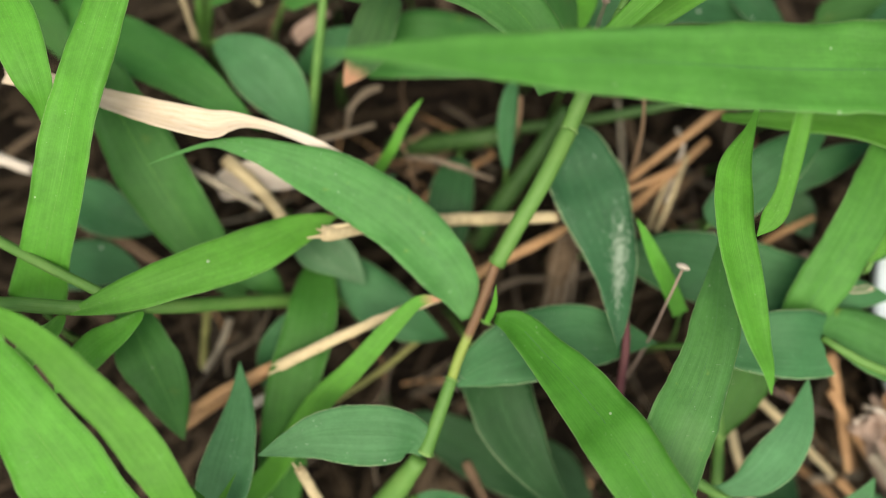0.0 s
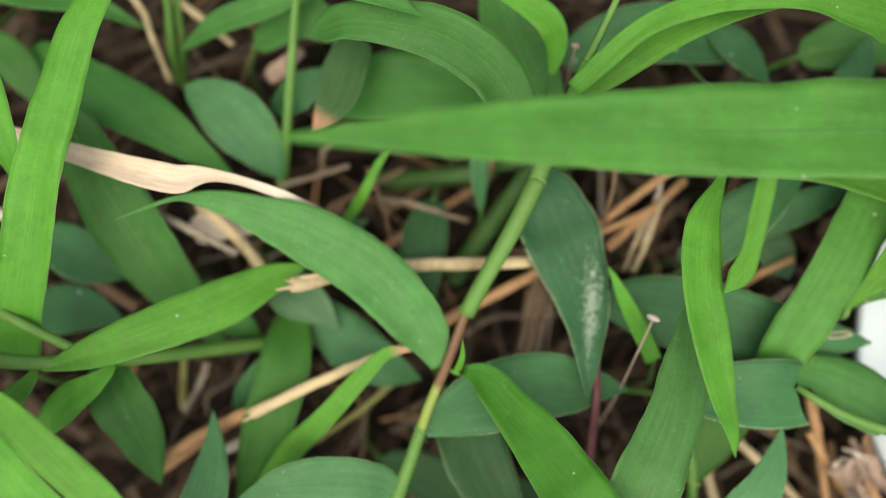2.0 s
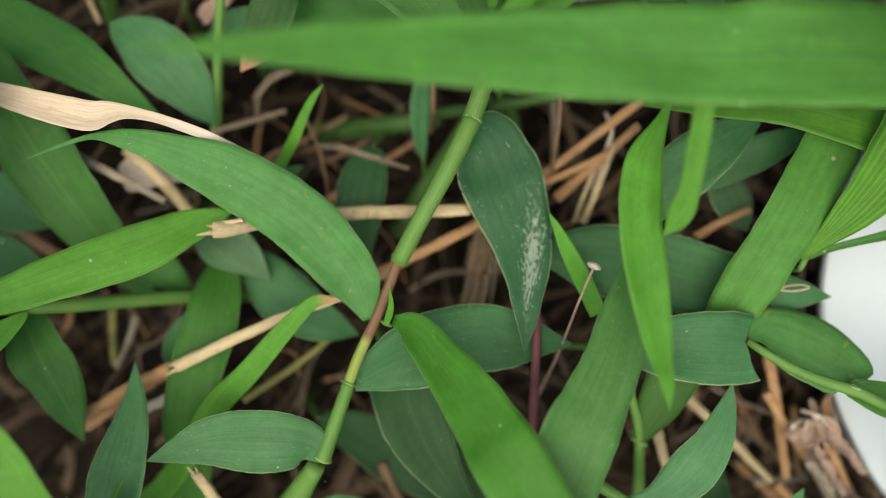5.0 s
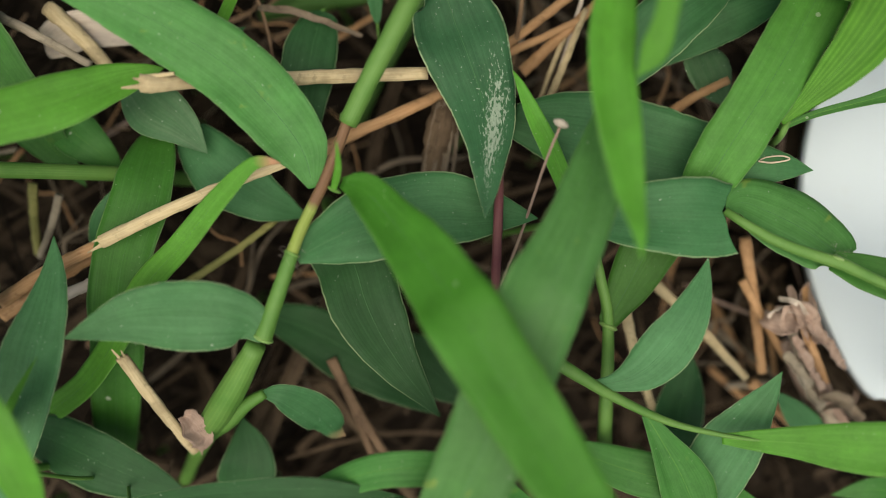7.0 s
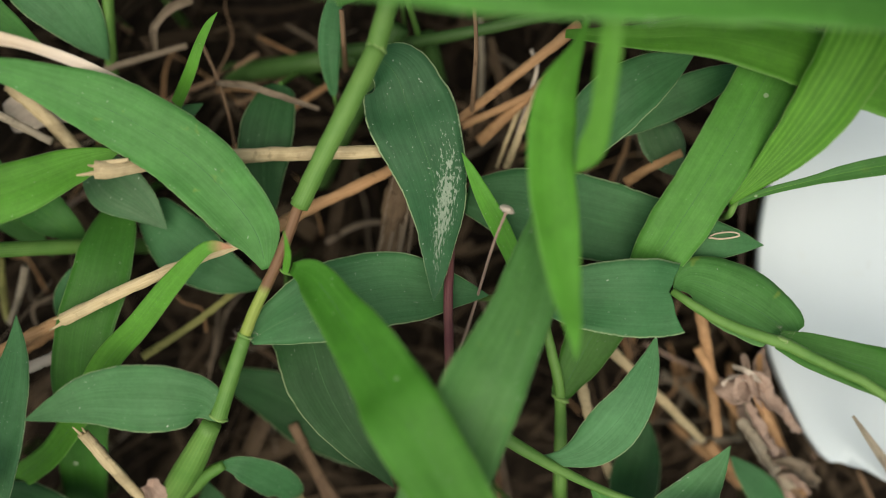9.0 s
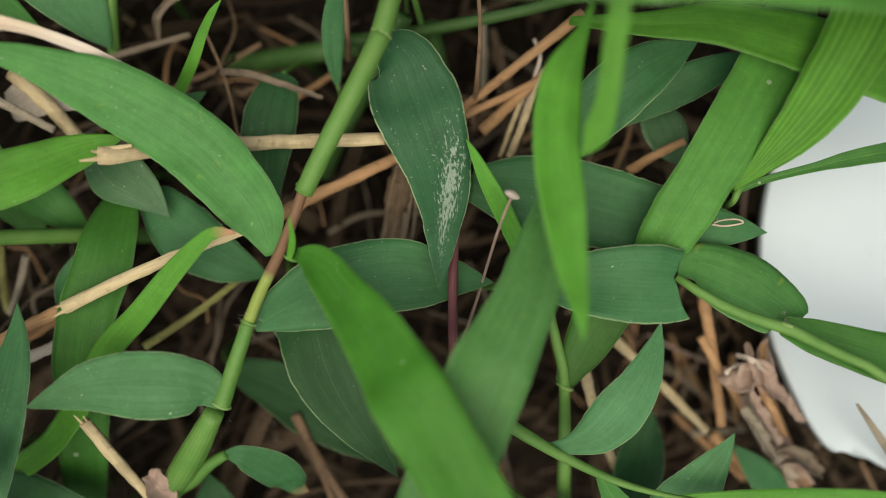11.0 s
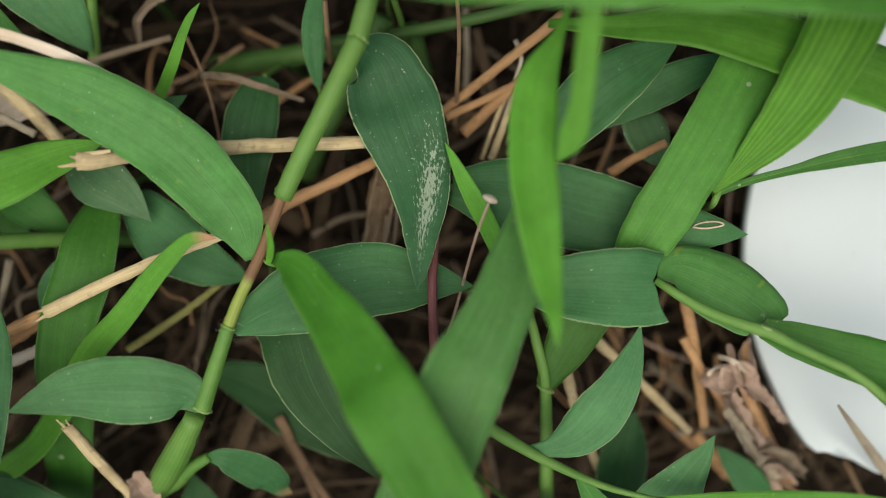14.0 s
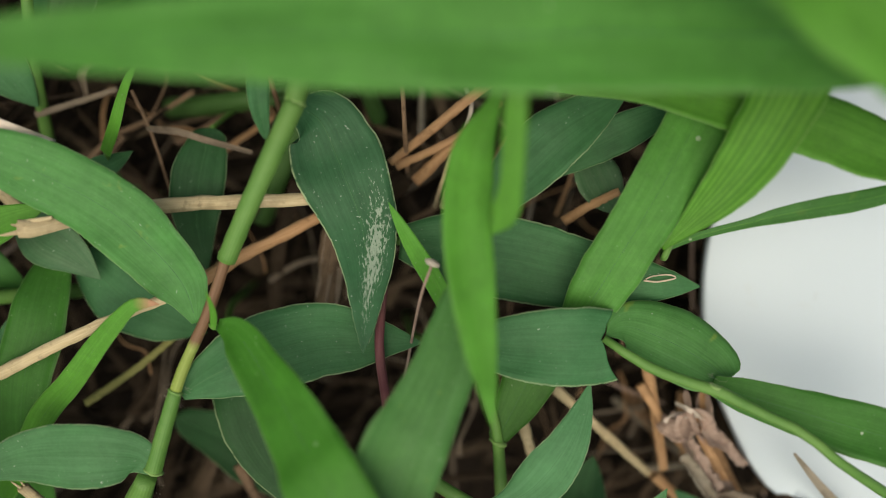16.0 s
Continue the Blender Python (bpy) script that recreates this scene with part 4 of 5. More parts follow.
leaf(sidestem, [(-86.9, -0.1, 23.5, 0.8), (-81.5, 1.7, 23.5, 4.2), (-75.1, 4.0, 23.0, 6.3), (-67.7, 6.9, 21.5, 7.3), (-60.3, 10.0, 19.0, 7.5), (-54.9, 13.1, 16.5, 5.5), (-51.1, 14.9, 15.0, 2.9), (-48.4, 15.8, 14.5, 0.1)], 7.5, LEAF_BRIGHT, label='bright green leaf with a fine hairy edge')
leaf(sidestem, [(-77.4, 0.1, 20.0), (-80.4, -2.8, 21.0), (-85.3, -6.0, 20.0), (-93.0, -13.2, 16.0)], 5.5, LEAF_BRIGHT, base=0.2, peak=0.5, tip=1.6, label='small bright leaf under the runner')
leaf(sidestem, [(-88.1, -0.3, 23.0), (-89.2, -2.7, 24.0), (-93.2, -6.3, 23.0), (-99.5, -10.5, 20.0)], 4.3, LEAF_BRIGHT, base=0.3, peak=0.5, tip=1.6, label='small bright leaf at the node')
shoot([(-94.9, 1.2, 18.0, 9.3), (-91.1, 10.7, 23.0, 7.9), (-87.2, 20.3, 27.5, 8.1), (-84.4, 29.4, 30.0, 7.6), (-82.2, 36.0, 31.5, 7.2), (-79.1, 46.4, 32.0, 6.2), (-77.0, 51.4, 32.0, 5.3), (-74.7, 57.1, 31.0, 3.9), (-73.2, 64.0, 28.0, 2.7), (-69.9, 75.4, 22.0, 0.1)], 9.3, LEAF_BRIGHT, "tall bright green strap-shaped leaf with fine veins")
shoot([(-100.0, 51.5, 28.0), (-93.6, 41.2, 30.0), (-90.9, 32.6, 28.0), (-93.0, 26.9, 20.0)], 7.5, LEAF_BRIGHT, "bright green pointed leaf drooping beside a tall one", base=0.6, peak=0.4, tip=1.6, hang=1)
shoot([(-63.6, -37.8, 24.0, 6.0), (-66.7, -24.1, 34.0, 5.4), (-70.2, -17.6, 36.0, 5.7), (-75.1, -11.3, 38.0, 5.4), (-79.6, -6.5, 39.0, 4.9), (-85.6, -2.2, 38.0, 3.8), (-92.0, 0.0, 36.0, 2.8), (-102.4, 2.6, 32.0, 0.1)], 6.0, LEAF_BRIGHT, "broad bright green leaf with a smooth shiny surface")
shoot([(-73.9, -35.4, 27.0, 12.0), (-78.2, -27.5, 31.0, 12.6), (-82.2, -20.1, 33.5, 11.8), (-86.8, -13.7, 35.0, 10.8), (-92.7, -8.1, 34.0, 10.6), (-97.9, -3.8, 33.0, 10.9), (-113.9, -0.6, 31.0, 0.1)], 12.6, LEAF_BRIGHT, "very broad bright green leaf with parallel veins")
shoot([(-75.3, -48.8, 10.0, 7.0), (-69.3, -39.0, 14.0, 6.1), (-66.4, -30.3, 16.0, 7.9), (-64.6, -24.2, 17.0, 8.4), (-63.7, -18.4, 16.0, 6.4), (-63.6, -13.2, 14.5, 3.5), (-64.3, -8.0, 13.0, 0.1)], 8.4, LEAF_DUSTY, "green triangular upright leaf with pale specks")
shoot([(-60.2, -43.3, 24.0), (-60.7, -36.6, 28.0), (-62.3, -30.1, 30.0), (-66.4, -24.4, 28.0)], 6.0, LEAF_BRIGHT, "bright green broad leaf rising from low undergrowth", base=0.6, peak=0.4, tip=2)
shoot([(-76.2, -38.0, 2.0), (-69.0, -39.2, 4.0), (-58.9, -43.2, 5.0), (-47.8, -48.4, 2.0)], 9.6, LEAF_DARK_SHADED, "dark green leaf lying low, darkened further in colour for shade", base=0.4, peak=0.45, tip=1.8)
shoot([(-41.8, -51.5, -2.0), (-39.3, -43.3, 1.0), (-40.6, -36.4, 0.0)], 9.0, LEAF_DARK_SHADED, "dark green leaf lying low, darkened further in colour for shade", base=0.5, peak=0.4, tip=2)
shoot([(-83.5, 0.7, 12.0), (-80.0, -5.3, 14.0), (-76.5, -12.6, 13.0), (-74.3, -21.5, 9.0)], 9.7, LEAF_MID, "green leaf drooping towards the straw", base=0.6, peak=0.4, tip=1.7)
shoot([(-101.1, 55.0, 6.0), (-87.9, 46.9, 11.0), (-77.2, 41.6, 12.5), (-68.9, 36.0, 11.0), (-63.3, 32.1, 7.0)], 9.8, LEAF_MID, "green leaf with a pale speck", base=0.6, peak=0.45, tip=2)
shoot([(-89.3, 41.4, 16.0), (-83.0, 29.4, 14.0), (-77.4, 19.0, 11.0), (-72.0, 10.2, 7.0), (-66.2, 0.4, 0.0)], 11.9, LEAF_MID, "broad green leaf leaning into the litter", base=0.6, peak=0.45, tip=2)
shoot([(-71.1, 47.4, 9.0), (-65.5, 44.1, 10.0), (-59.8, 38.8, 9.0), (-55.2, 31.5, 4.0)], 10.9, LEAF_DUSTY, "oval blue-green leaf close above the straw", base=0.25, peak=0.45, tip=2)
shoot([(-40.3, 54.1, 14.0), (-42.2, 49.3, 14.0), (-44.5, 43.1, 14.0), (-47.8, 37.8, 14.0)], 7.5, LEAF_BROWN_TIP, "green leaf with a withered brown tip", base=0.7, peak=0.4, tip=2.2)
shoot([(-46.4, 46.4, 4.0), (-35.2, 47.4, 8.0), (-24.2, 46.1, 9.0), (-13.2, 43.8, 6.0)], 12.1, LEAF_MID, "broad green leaf over brown straw", base=0.6, peak=0.4, tip=2)
shoot([(-44.1, 59.3, 26.0), (-38.9, 56.8, 29.0), (-33.8, 54.4, 30.0), (-28.8, 52.2, 28.0)], 4.7, LEAF_MID, "small pointed green leaf above a bent one", base=0.5, peak=0.4, tip=1.6)
shoot([(-7.7, 39.4, 10.0), (-11.7, 48.7, 12.0), (-15.5, 58.1, 13.0), (-18.3, 70.4, 12.0)], 10.6, LEAF_MID, "broad green leaf standing among thin stalks", base=0.7, peak=0.4, tip=2)
shoot([(-8.3, 46.8, 17.0, 1.2), (-7.9, 50.6, 20.0, 3.6), (-9.2, 53.2, 22.0, 4.6), (-12.1, 55.6, 22.5, 4.2), (-17.7, 57.7, 22.0, 0.1)], 4.6, LEAF_BRIGHT, "curled bright green young leaf")
shoot([(-107.6, 64.2, 12.0), (-94.4, 61.8, 14.0), (-85.6, 60.2, 14.0), (-77.7, 57.2, 10.0)], 5.2, LEAF_MID, "plain green grass leaf over dry straw", base=0.6, peak=0.4, tip=2)
shoot([(-72.4, 54.4, 8.0), (-64.0, 57.9, 12.0), (-54.7, 60.0, 14.0), (-46.3, 62.9, 13.0)], 4.7, LEAF_MID, "plain green grass leaf over dry straw", base=0.2, peak=0.5, tip=2)
shoot([(-59.9, 55.8, 6.0), (-51.1, 59.8, 9.0), (-43.2, 55.1, 8.0)], 7.8, LEAF_MID, "plain green grass leaf over dry straw", base=0.5, peak=0.5, tip=2)
shoot([(-5.1, 52.4, 6.0), (4.3, 55.4, 9.0), (15.8, 55.5, 10.0), (30.9, 53.2, 6.0)], 10.6, LEAF_DARK, "dark green grass leaf over dry straw", base=0.5, peak=0.45, tip=2)
shoot([(20.0, 57.8, 9.0), (24.9, 53.0, 10.0), (31.8, 47.6, 6.0)], 6.0, LEAF_DARK, "dark green grass leaf over dry straw", base=0.5, peak=0.4, tip=1.6)
shoot([(40.6, 44.0, 6.0), (45.1, 48.7, 9.0), (48.8, 56.5, 8.0)], 6.0, LEAF_DARK, "blue-green grass leaf over dry straw", base=0.5, peak=0.4, tip=1.6)
shoot([(37.9, 53.7, 4.0), (45.9, 55.1, 6.0), (57.4, 54.3, 5.0)], 9.0, LEAF_MID, "plain green grass leaf over dry straw", base=0.5, peak=0.4, tip=2)
shoot([(-109.2, 57.5, 8.0), (-101.2, 51.1, 9.0), (-97.7, 43.6, 6.0)], 6.8, LEAF_MID, "plain green grass leaf over dry straw", base=0.5, peak=0.4, tip=2)
shoot([(-101.6, 6.9, 3.0), (-92.2, 8.5, 5.0), (-83.9, 5.9, 3.0)], 9.1, LEAF_DARK, "dark green leaf among straw", base=0.5, peak=0.4, tip=2)
shoot([(-98.3, 22.3, 4.0), (-89.8, 17.1, 6.0), (-83.0, 14.1, 3.0)], 9.0, LEAF_DARK, "dark green leaf among straw", base=0.5, peak=0.4, tip=2)
shoot([(-28.1, 27.8, 4.0), (-29.5, 20.3, 6.0), (-30.2, 13.2, 6.0), (-29.4, 5.4, 4.0)], 8.1, LEAF_DARK_SHADED, "dark green leaf hanging near the leaning stem, shade in its colour", base=0.6, peak=0.4, tip=2)
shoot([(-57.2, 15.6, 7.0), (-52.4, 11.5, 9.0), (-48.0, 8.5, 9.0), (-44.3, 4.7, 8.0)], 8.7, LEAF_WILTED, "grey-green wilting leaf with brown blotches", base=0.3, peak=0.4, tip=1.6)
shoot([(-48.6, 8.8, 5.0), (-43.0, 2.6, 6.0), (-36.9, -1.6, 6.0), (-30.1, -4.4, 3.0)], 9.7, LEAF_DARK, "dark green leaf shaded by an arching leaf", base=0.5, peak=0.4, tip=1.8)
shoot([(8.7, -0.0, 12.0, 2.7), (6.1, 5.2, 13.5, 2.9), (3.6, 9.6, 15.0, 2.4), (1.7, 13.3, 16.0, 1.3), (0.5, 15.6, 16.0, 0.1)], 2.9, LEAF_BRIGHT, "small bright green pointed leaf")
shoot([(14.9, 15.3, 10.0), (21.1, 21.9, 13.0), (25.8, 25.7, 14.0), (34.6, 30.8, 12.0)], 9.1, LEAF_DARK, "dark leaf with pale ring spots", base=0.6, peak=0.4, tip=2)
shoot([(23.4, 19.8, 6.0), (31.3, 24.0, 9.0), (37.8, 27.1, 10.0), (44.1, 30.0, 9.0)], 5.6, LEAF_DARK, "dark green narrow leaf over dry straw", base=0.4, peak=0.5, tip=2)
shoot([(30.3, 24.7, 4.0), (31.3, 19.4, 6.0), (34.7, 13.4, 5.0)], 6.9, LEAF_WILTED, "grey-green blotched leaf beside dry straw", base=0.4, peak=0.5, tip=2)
shoot([(29.8, -42.1, -4.0), (30.0, -34.5, -1.0), (31.9, -26.1, -1.0)], 8.6, LEAF_DARK_SHADED, "dark green leaf lying low, darkened further in colour for shade", base=0.6, peak=0.4, tip=2)
shoot([(55.3, -43.1, -4.0), (50.6, -37.4, -1.0), (44.9, -31.5, 0.0)], 5.4, LEAF_DARK, "small green leaf on the litter", base=0.6, peak=0.4, tip=2)
shoot([(-43.0, 23.8, 8.0, 2.0), (-40.0, 27.6, 11.0, 1.9), (-37.8, 31.4, 13.0, 1.5), (-36.0, 33.8, 14.5, 1.1), (-34.5, 35.6, 15.0, 0.1)], 2.0, LEAF_BRIGHT, "slender bright green young shoot")

stalk = thing("grass_stalk", (-58.1, 24.8, -4.0), "slim yellow-green upright stalk with a joint", "grass stalk", "grass stalks")
stem(stalk, "stem", [(-58.1, 24.8, -4.0), (-55.1, 34.6, 4.0), (-53.2, 43.8, 9.0), (-51.3, 58.4, 13.0), (-50.2, 67.3, 15.0)], 2.05, 1.30, STEM)

stalk = thing("grass_stalk", (-41.4, 33.9, -14.0), "green stalk lying low among straw", "grass stalk", "grass stalks")
stem(stalk, "stem", [(-41.4, 33.9, -14.0), (-34.3, 33.4, -9.0), (-25.5, 33.5, -5.0), (-16.5, 34.5, -3.0)], 3.74, 3.42, STEM_SHADED)

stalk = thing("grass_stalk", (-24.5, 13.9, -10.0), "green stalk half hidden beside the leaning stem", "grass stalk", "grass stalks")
stem(stalk, "stem", [(-24.5, 13.9, -10.0), (-20.1, 20.4, -4.0), (-14.0, 28.5, 2.0), (-8.9, 35.8, 8.0)], 4.06, 2.95, STEM_SHADED)

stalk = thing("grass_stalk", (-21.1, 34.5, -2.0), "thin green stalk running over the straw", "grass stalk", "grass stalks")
stem(stalk, "stem", [(-21.1, 34.5, -2.0), (-7.6, 35.1, 2.0), (5.0, 36.6, 5.0), (18.8, 39.2, 7.0)], 2.26, 1.57, STEM_SHADED)

stalk = thing("grass_stalk", (-77.8, 52.4, -4.0), "pale green stalk of a grass clump", "grass stalk", "grass stalks")
stem(stalk, "stem", [(-77.8, 52.4, -4.0), (-75.9, 55.5, 4.0), (-74.4, 61.7, 10.0), (-74.8, 68.4, 13.0)], 1.73, 1.23, STEM)

stalk = thing("grass_stalk", (-77.0, 51.8, -4.0), "pale green stalk of a grass clump", "grass stalk", "grass stalks")
stem(stalk, "stem", [(-77.0, 51.8, -4.0), (-74.5, 56.8, 3.0), (-73.2, 63.0, 9.0), (-71.6, 68.8, 12.0)], 1.51, 1.14, STEM)
straw([(-83.3, 65.6, 8.0), (-79.7, 61.4, 8.0), (-78.2, 56.6, 7.0), (-76.9, 50.2, 2.0)], 1.28, STRAW, "thin curved beige straw in a clump")
straw([(-75.9, 65.6, 5.0), (-70.7, 61.4, 5.0), (-64.7, 56.5, 4.0)], 1.51, STRAW, "thin beige straw lying on the litter")

stalk = thing("grass_stalk", (-7.0, 65.7, 6.0), "yellowish thin stalk lying across the straw", "grass stalk", "grass stalks")
stem(stalk, "stem", [(-7.0, 65.7, 6.0), (11.0, 63.8, 10.0), (27.1, 63.7, 11.0), (45.5, 65.7, 9.0)], 1.60, 1.36, STRAW_GREEN)

stalk = thing("grass_stalk", (-0.8, -27.2, -6.0), "straight purple upright stalk", "grass stalk", "grass stalks")
stem(stalk, "stem", [(-0.8, -27.2, -6.0), (-0.8, -22.4, 2.0), (-1.1, -13.2, 9.5), (-1.3, -6.4, 14.4), (-1.2, -2.0, 14.6), (-0.9, 3.7, 11.0)], 1.6, 1.3, STEM_PURPLE)

seed = thing("withered_flower", (0.8, -15.0, -2.0), "withered flower with a tiny pale head on a thread stalk", "flower")
stem(seed, "stalk", [(0.8, -15.0, -2.0), (2.6, -6.7, 10.0), (4.8, 2.4, 18.0), (6.5, 7.1, 20.0)], 0.47, 0.38, STRAW_PINK)
node(seed, (6.6, 7.4, 20.0), 2.1, STRAW_PALE, flat=0.5)

seedb = thing("withered_flower", (-3.8, 49.3, 4.0), "withered flower with a tiny brown head on a thread stalk", "flower")
stem(seedb, "stalk", [(-3.8, 48.3, 4.0), (-4.8, 49.1, 14.0), (-5.0, 49.9, 20.0)], 0.41, 0.35, STRAW_PINK)
node(seedb, (-5.0, 50.2, 20.5), 1.41, STRAW_PINK, flat=0.7)

thread = thing("dry_grass_thread", (2.1, 20.9, 0.0), "thin dry brown upright grass thread", "dry grass")
stem(thread, "stalk", [(2.1, 20.9, 0.0), (2.4, 26.6, 9.0), (2.5, 31.8, 14.0), (1.9, 38.0, 17.0)], 0.83, 0.55, STRAW_BROWN)
straw([(-50.4, 12.7, 18.0), (-48.0, 12.9, 17.0), (-42.0, 14.7, 12.5), (-32.8, 15.9, 9.0), (-22.3, 16.2, 10.0), (-11.4, 16.4, 11.0)], 2.49, STRAW, "pale dry straw with a split end", split=1)
straw([(-29.9, 4.0, 7.0), (-23.0, 7.9, 7.0), (-16.2, 11.3, 6.0), (-7.5, 16.0, 4.0)], 2.09, STRAW_ORANGE, "orange-brown dry straw lying on the litter")
straw([(-58.1, -8.8, 12.0), (-49.9, -4.9, 12.5), (-40.6, -0.8, 13.0), (-31.3, 2.7, 14.0)], 1.99, STRAW, "pinkish beige dry straw with a frayed tip", split=1)
straw([(-75.2, -17.8, 7.0), (-67.7, -13.1, 8.0), (-56.8, -7.6, 9.0)], 2.26, STRAW_ORANGE, "orange-brown dry straw lying on the litter")
straw([(-100.9, 37.7, 20.0, 3.0), (-92.7, 35.9, 20.5, 3.1), (-85.1, 33.7, 21.0, 3.1), (-77.0, 31.3, 22.0, 4.0), (-71.4, 29.8, 23.0, 4.4), (-66.8, 28.9, 23.0, 4.5), (-64.3, 29.4, 23.0, 3.4), (-61.7, 29.6, 22.5, 2.0), (-57.6, 28.9, 21.5, 1.5), (-52.3, 27.2, 20.0, 1.5), (-48.9, 26.0, 18.5, 1.0), (-45.9, 24.9, 16.0, 0.3)], 4.6, STRAW_SHEATH, "beige dried leaf sheath, torn and narrowing to a bleached strip", taper=0.65)
straw([(-53.9, -25.0, 14.0), (-51.1, -31.5, 10.0), (-46.8, -40.8, 4.0)], 1.92, STRAW, "short broken straw leaning on the litter", split=1)
straw([(-76.7, 25.4, 9.0), (-69.2, 21.7, 9.0), (-62.5, 18.1, 7.0)], 1.59, STRAW_GREY, "grey dry twig lying on the litter")
straw([(39.1, -6.8, 2.0), (41.5, -16.8, 0.0), (43.7, -28.9, -2.0)], 1.97, STRAW_ORANGE, "yellowish broken straw lying on dark soil")
straw([(19.7, -17.7, 3.0), (21.8, -25.8, 2.0), (26.0, -35.9, -2.0)], 1.77, STRAW, "pale dry straw lying on the litter")
straw([(18.8, 36.6, 7.0), (10.2, 29.9, 6.0), (-0.3, 22.0, 4.0)], 1.74, STRAW_ORANGE, "orange-brown dry straw lying on the litter")
straw([(0.6, 21.5, 4.0), (5.9, 23.6, 5.0), (12.1, 26.7, 5.0)], 1.34, STRAW_ORANGE, "thin orange dry straw lying on the litter")
straw([(7.8, 14.9, 3.0), (9.9, 20.4, 5.0), (13.0, 28.4, 5.0)], 1.26, STRAW, "thin beige dry straw lying on the litter")
straw([(-26.7, -26.9, 0.0), (-22.6, -34.5, 0.0), (-17.2, -43.6, -2.0)], 1.73, STRAW_BROWN, "brown dry straw in the shade")
straw([(-98.8, 18.7, 3.0), (-89.8, 13.6, 4.0), (-81.9, 8.4, 3.0)], 2.66, STRAW_BROWN, "brown dry straw lying on the litter")
straw([(-69.7, 27.2, 6.0), (-63.5, 21.6, 6.0), (-57.9, 14.6, 4.0)], 2.60, STRAW, "beige dry straw lying on the litter")
straw([(-76.7, -20.1, 4.0), (-67.4, -13.9, 5.0), (-58.4, -8.4, 5.0)], 2.23, STRAW_ORANGE, "orange-brown dry straw lying on the litter")
straw([(22.8, -12.0, 0.0), (31.2, -19.9, 0.0), (41.5, -29.9, -3.0)], 1.76, STRAW, "beige dry straw lying on the litter")
straw([(38.8, -13.6, 2.0), (43.2, -20.3, 0.0), (48.1, -26.6, -3.0)], 1.55, STRAW_ORANGE, "orange-brown dry straw lying on the litter")
straw([(47.3, -23.5, -2.0), (52.4, -32.6, -4.0), (58.6, -44.8, -6.0)], 2.83, STRAW_PINK, "pinkish dry straw lying on the litter")
straw([(49.6, -18.8, -2.0), (54.3, -28.7, -4.0), (60.1, -39.9, -6.0)], 1.70, STRAW_ORANGE, "orange dry straw lying on the litter")
straw([(42.8, -30.6, -4.0), (47.0, -34.8, -5.0), (54.7, -42.2, -7.0)], 1.92, STRAW_ORANGE, "orange dry straw lying on the litter")
straw([(79.3, -42.6, -4.0), (66.9, -30.1, 4.0), (60.9, -23.3, 7.0)], 1.7, STRAW_GREY, "dull tan straw beside the white plastic", taper=0.5)
straw([(-50.0, -15.5, 3.0), (-42.4, -10.7, 4.0), (-35.1, -4.9, 3.0)], 1.35, STRAW_GREEN, "olive dry straw lying on the litter")
straw([(-68.0, -17.5, 6.0), (-63.1, -15.5, 7.0), (-58.4, -13.1, 6.0)], 1.93, STRAW_PALE, "pale dry straw lying on the litter")
straw([(-8.2, 14.7, 2.5), (-9.4, 8.3, 2.5), (-11.2, -0.3, 0.5)], 5.2, LITTER_STALK, "flat brown dried grass strip", taper=0.8)
for a, b, w in (((-9.7, 13.8, 4.0), (-12.7, 1.1, 2.0), 1.1), ((-8.8, 14.0, 4.2), (-11.2, -0.0, 2.2), 0.8), ((-7.8, 13.6, 4.0), (-9.5, -0.7, 2.2), 1.2), ((-6.9, 13.1, 3.6), (-7.8, 0.6, 2.0), 0.7)):
    straw([a, ((a[0] + b[0]) / 2 + 0.3, (a[1] + b[1]) / 2, (a[2] + b[2]) / 2 + 0.4), b], w, STRAW_DULL, "dull brown fibre split from a dried grass strip", taper=0.5)
straw([(-49.7, 13.6, 17.8), (-46.0, 14.2, 17.4)], 0.7, STRAW, "thin splinter of pale dry straw")
straw([(26.5, 12.6, 4.0), (30.4, 15.0, 6.0), (34.5, 17.0, 7.0)], 1.61, STRAW_ORANGE, "thin orange-brown straw lying on the litter")
straw([(-25.4, -29.6, 0.0), (-22.6, -35.2, 0.0), (-20.2, -42.4, -2.0)], 1.58, STRAW_BROWN, "brown dry straw lying on the litter")
straw([(3.4, 19.2, 2.0), (9.1, 24.2, 4.0), (16.9, 31.2, 5.0)], 1.86, STRAW_ORANGE, "orange-brown dry straw lying on the litter")
straw([(-71.8, 22.3, 3.0), (-63.9, 24.2, 5.0), (-57.3, 23.3, 3.0)], 6.14, STRAW_PALE, "flat pale dried leaf among the straw", taper=0.4)
node(main, (-24.1, -1.4, 16.5), 2.07, STEM, label='small pale green swollen leaf base')
shoot([(-71.4, -38.3, 14.0), (-67.5, -32.7, 18.0), (-64.6, -28.5, 20.0), (-62.4, -24.2, 20.0)], 2.3, LEAF_BRIGHT, "narrow folded green blade rising from undergrowth", base=0.6, peak=0.4, tip=1.6, roll=30)
straw([(43.2, -18.0, 3.0), (46.2, -19.2, 4.0), (51.1, -23.8, 1.0)], 1.44, STRAW_PINK, "papery strip of a pinkish dry leaf", taper=0.5, crumple=1)
straw([(45.7, -14.4, 3.0), (46.2, -18.6, 5.0), (50.2, -25.7, 1.0)], 1.26, STRAW_PINK, "papery strip of a pinkish dry leaf", taper=0.5, crumple=1)
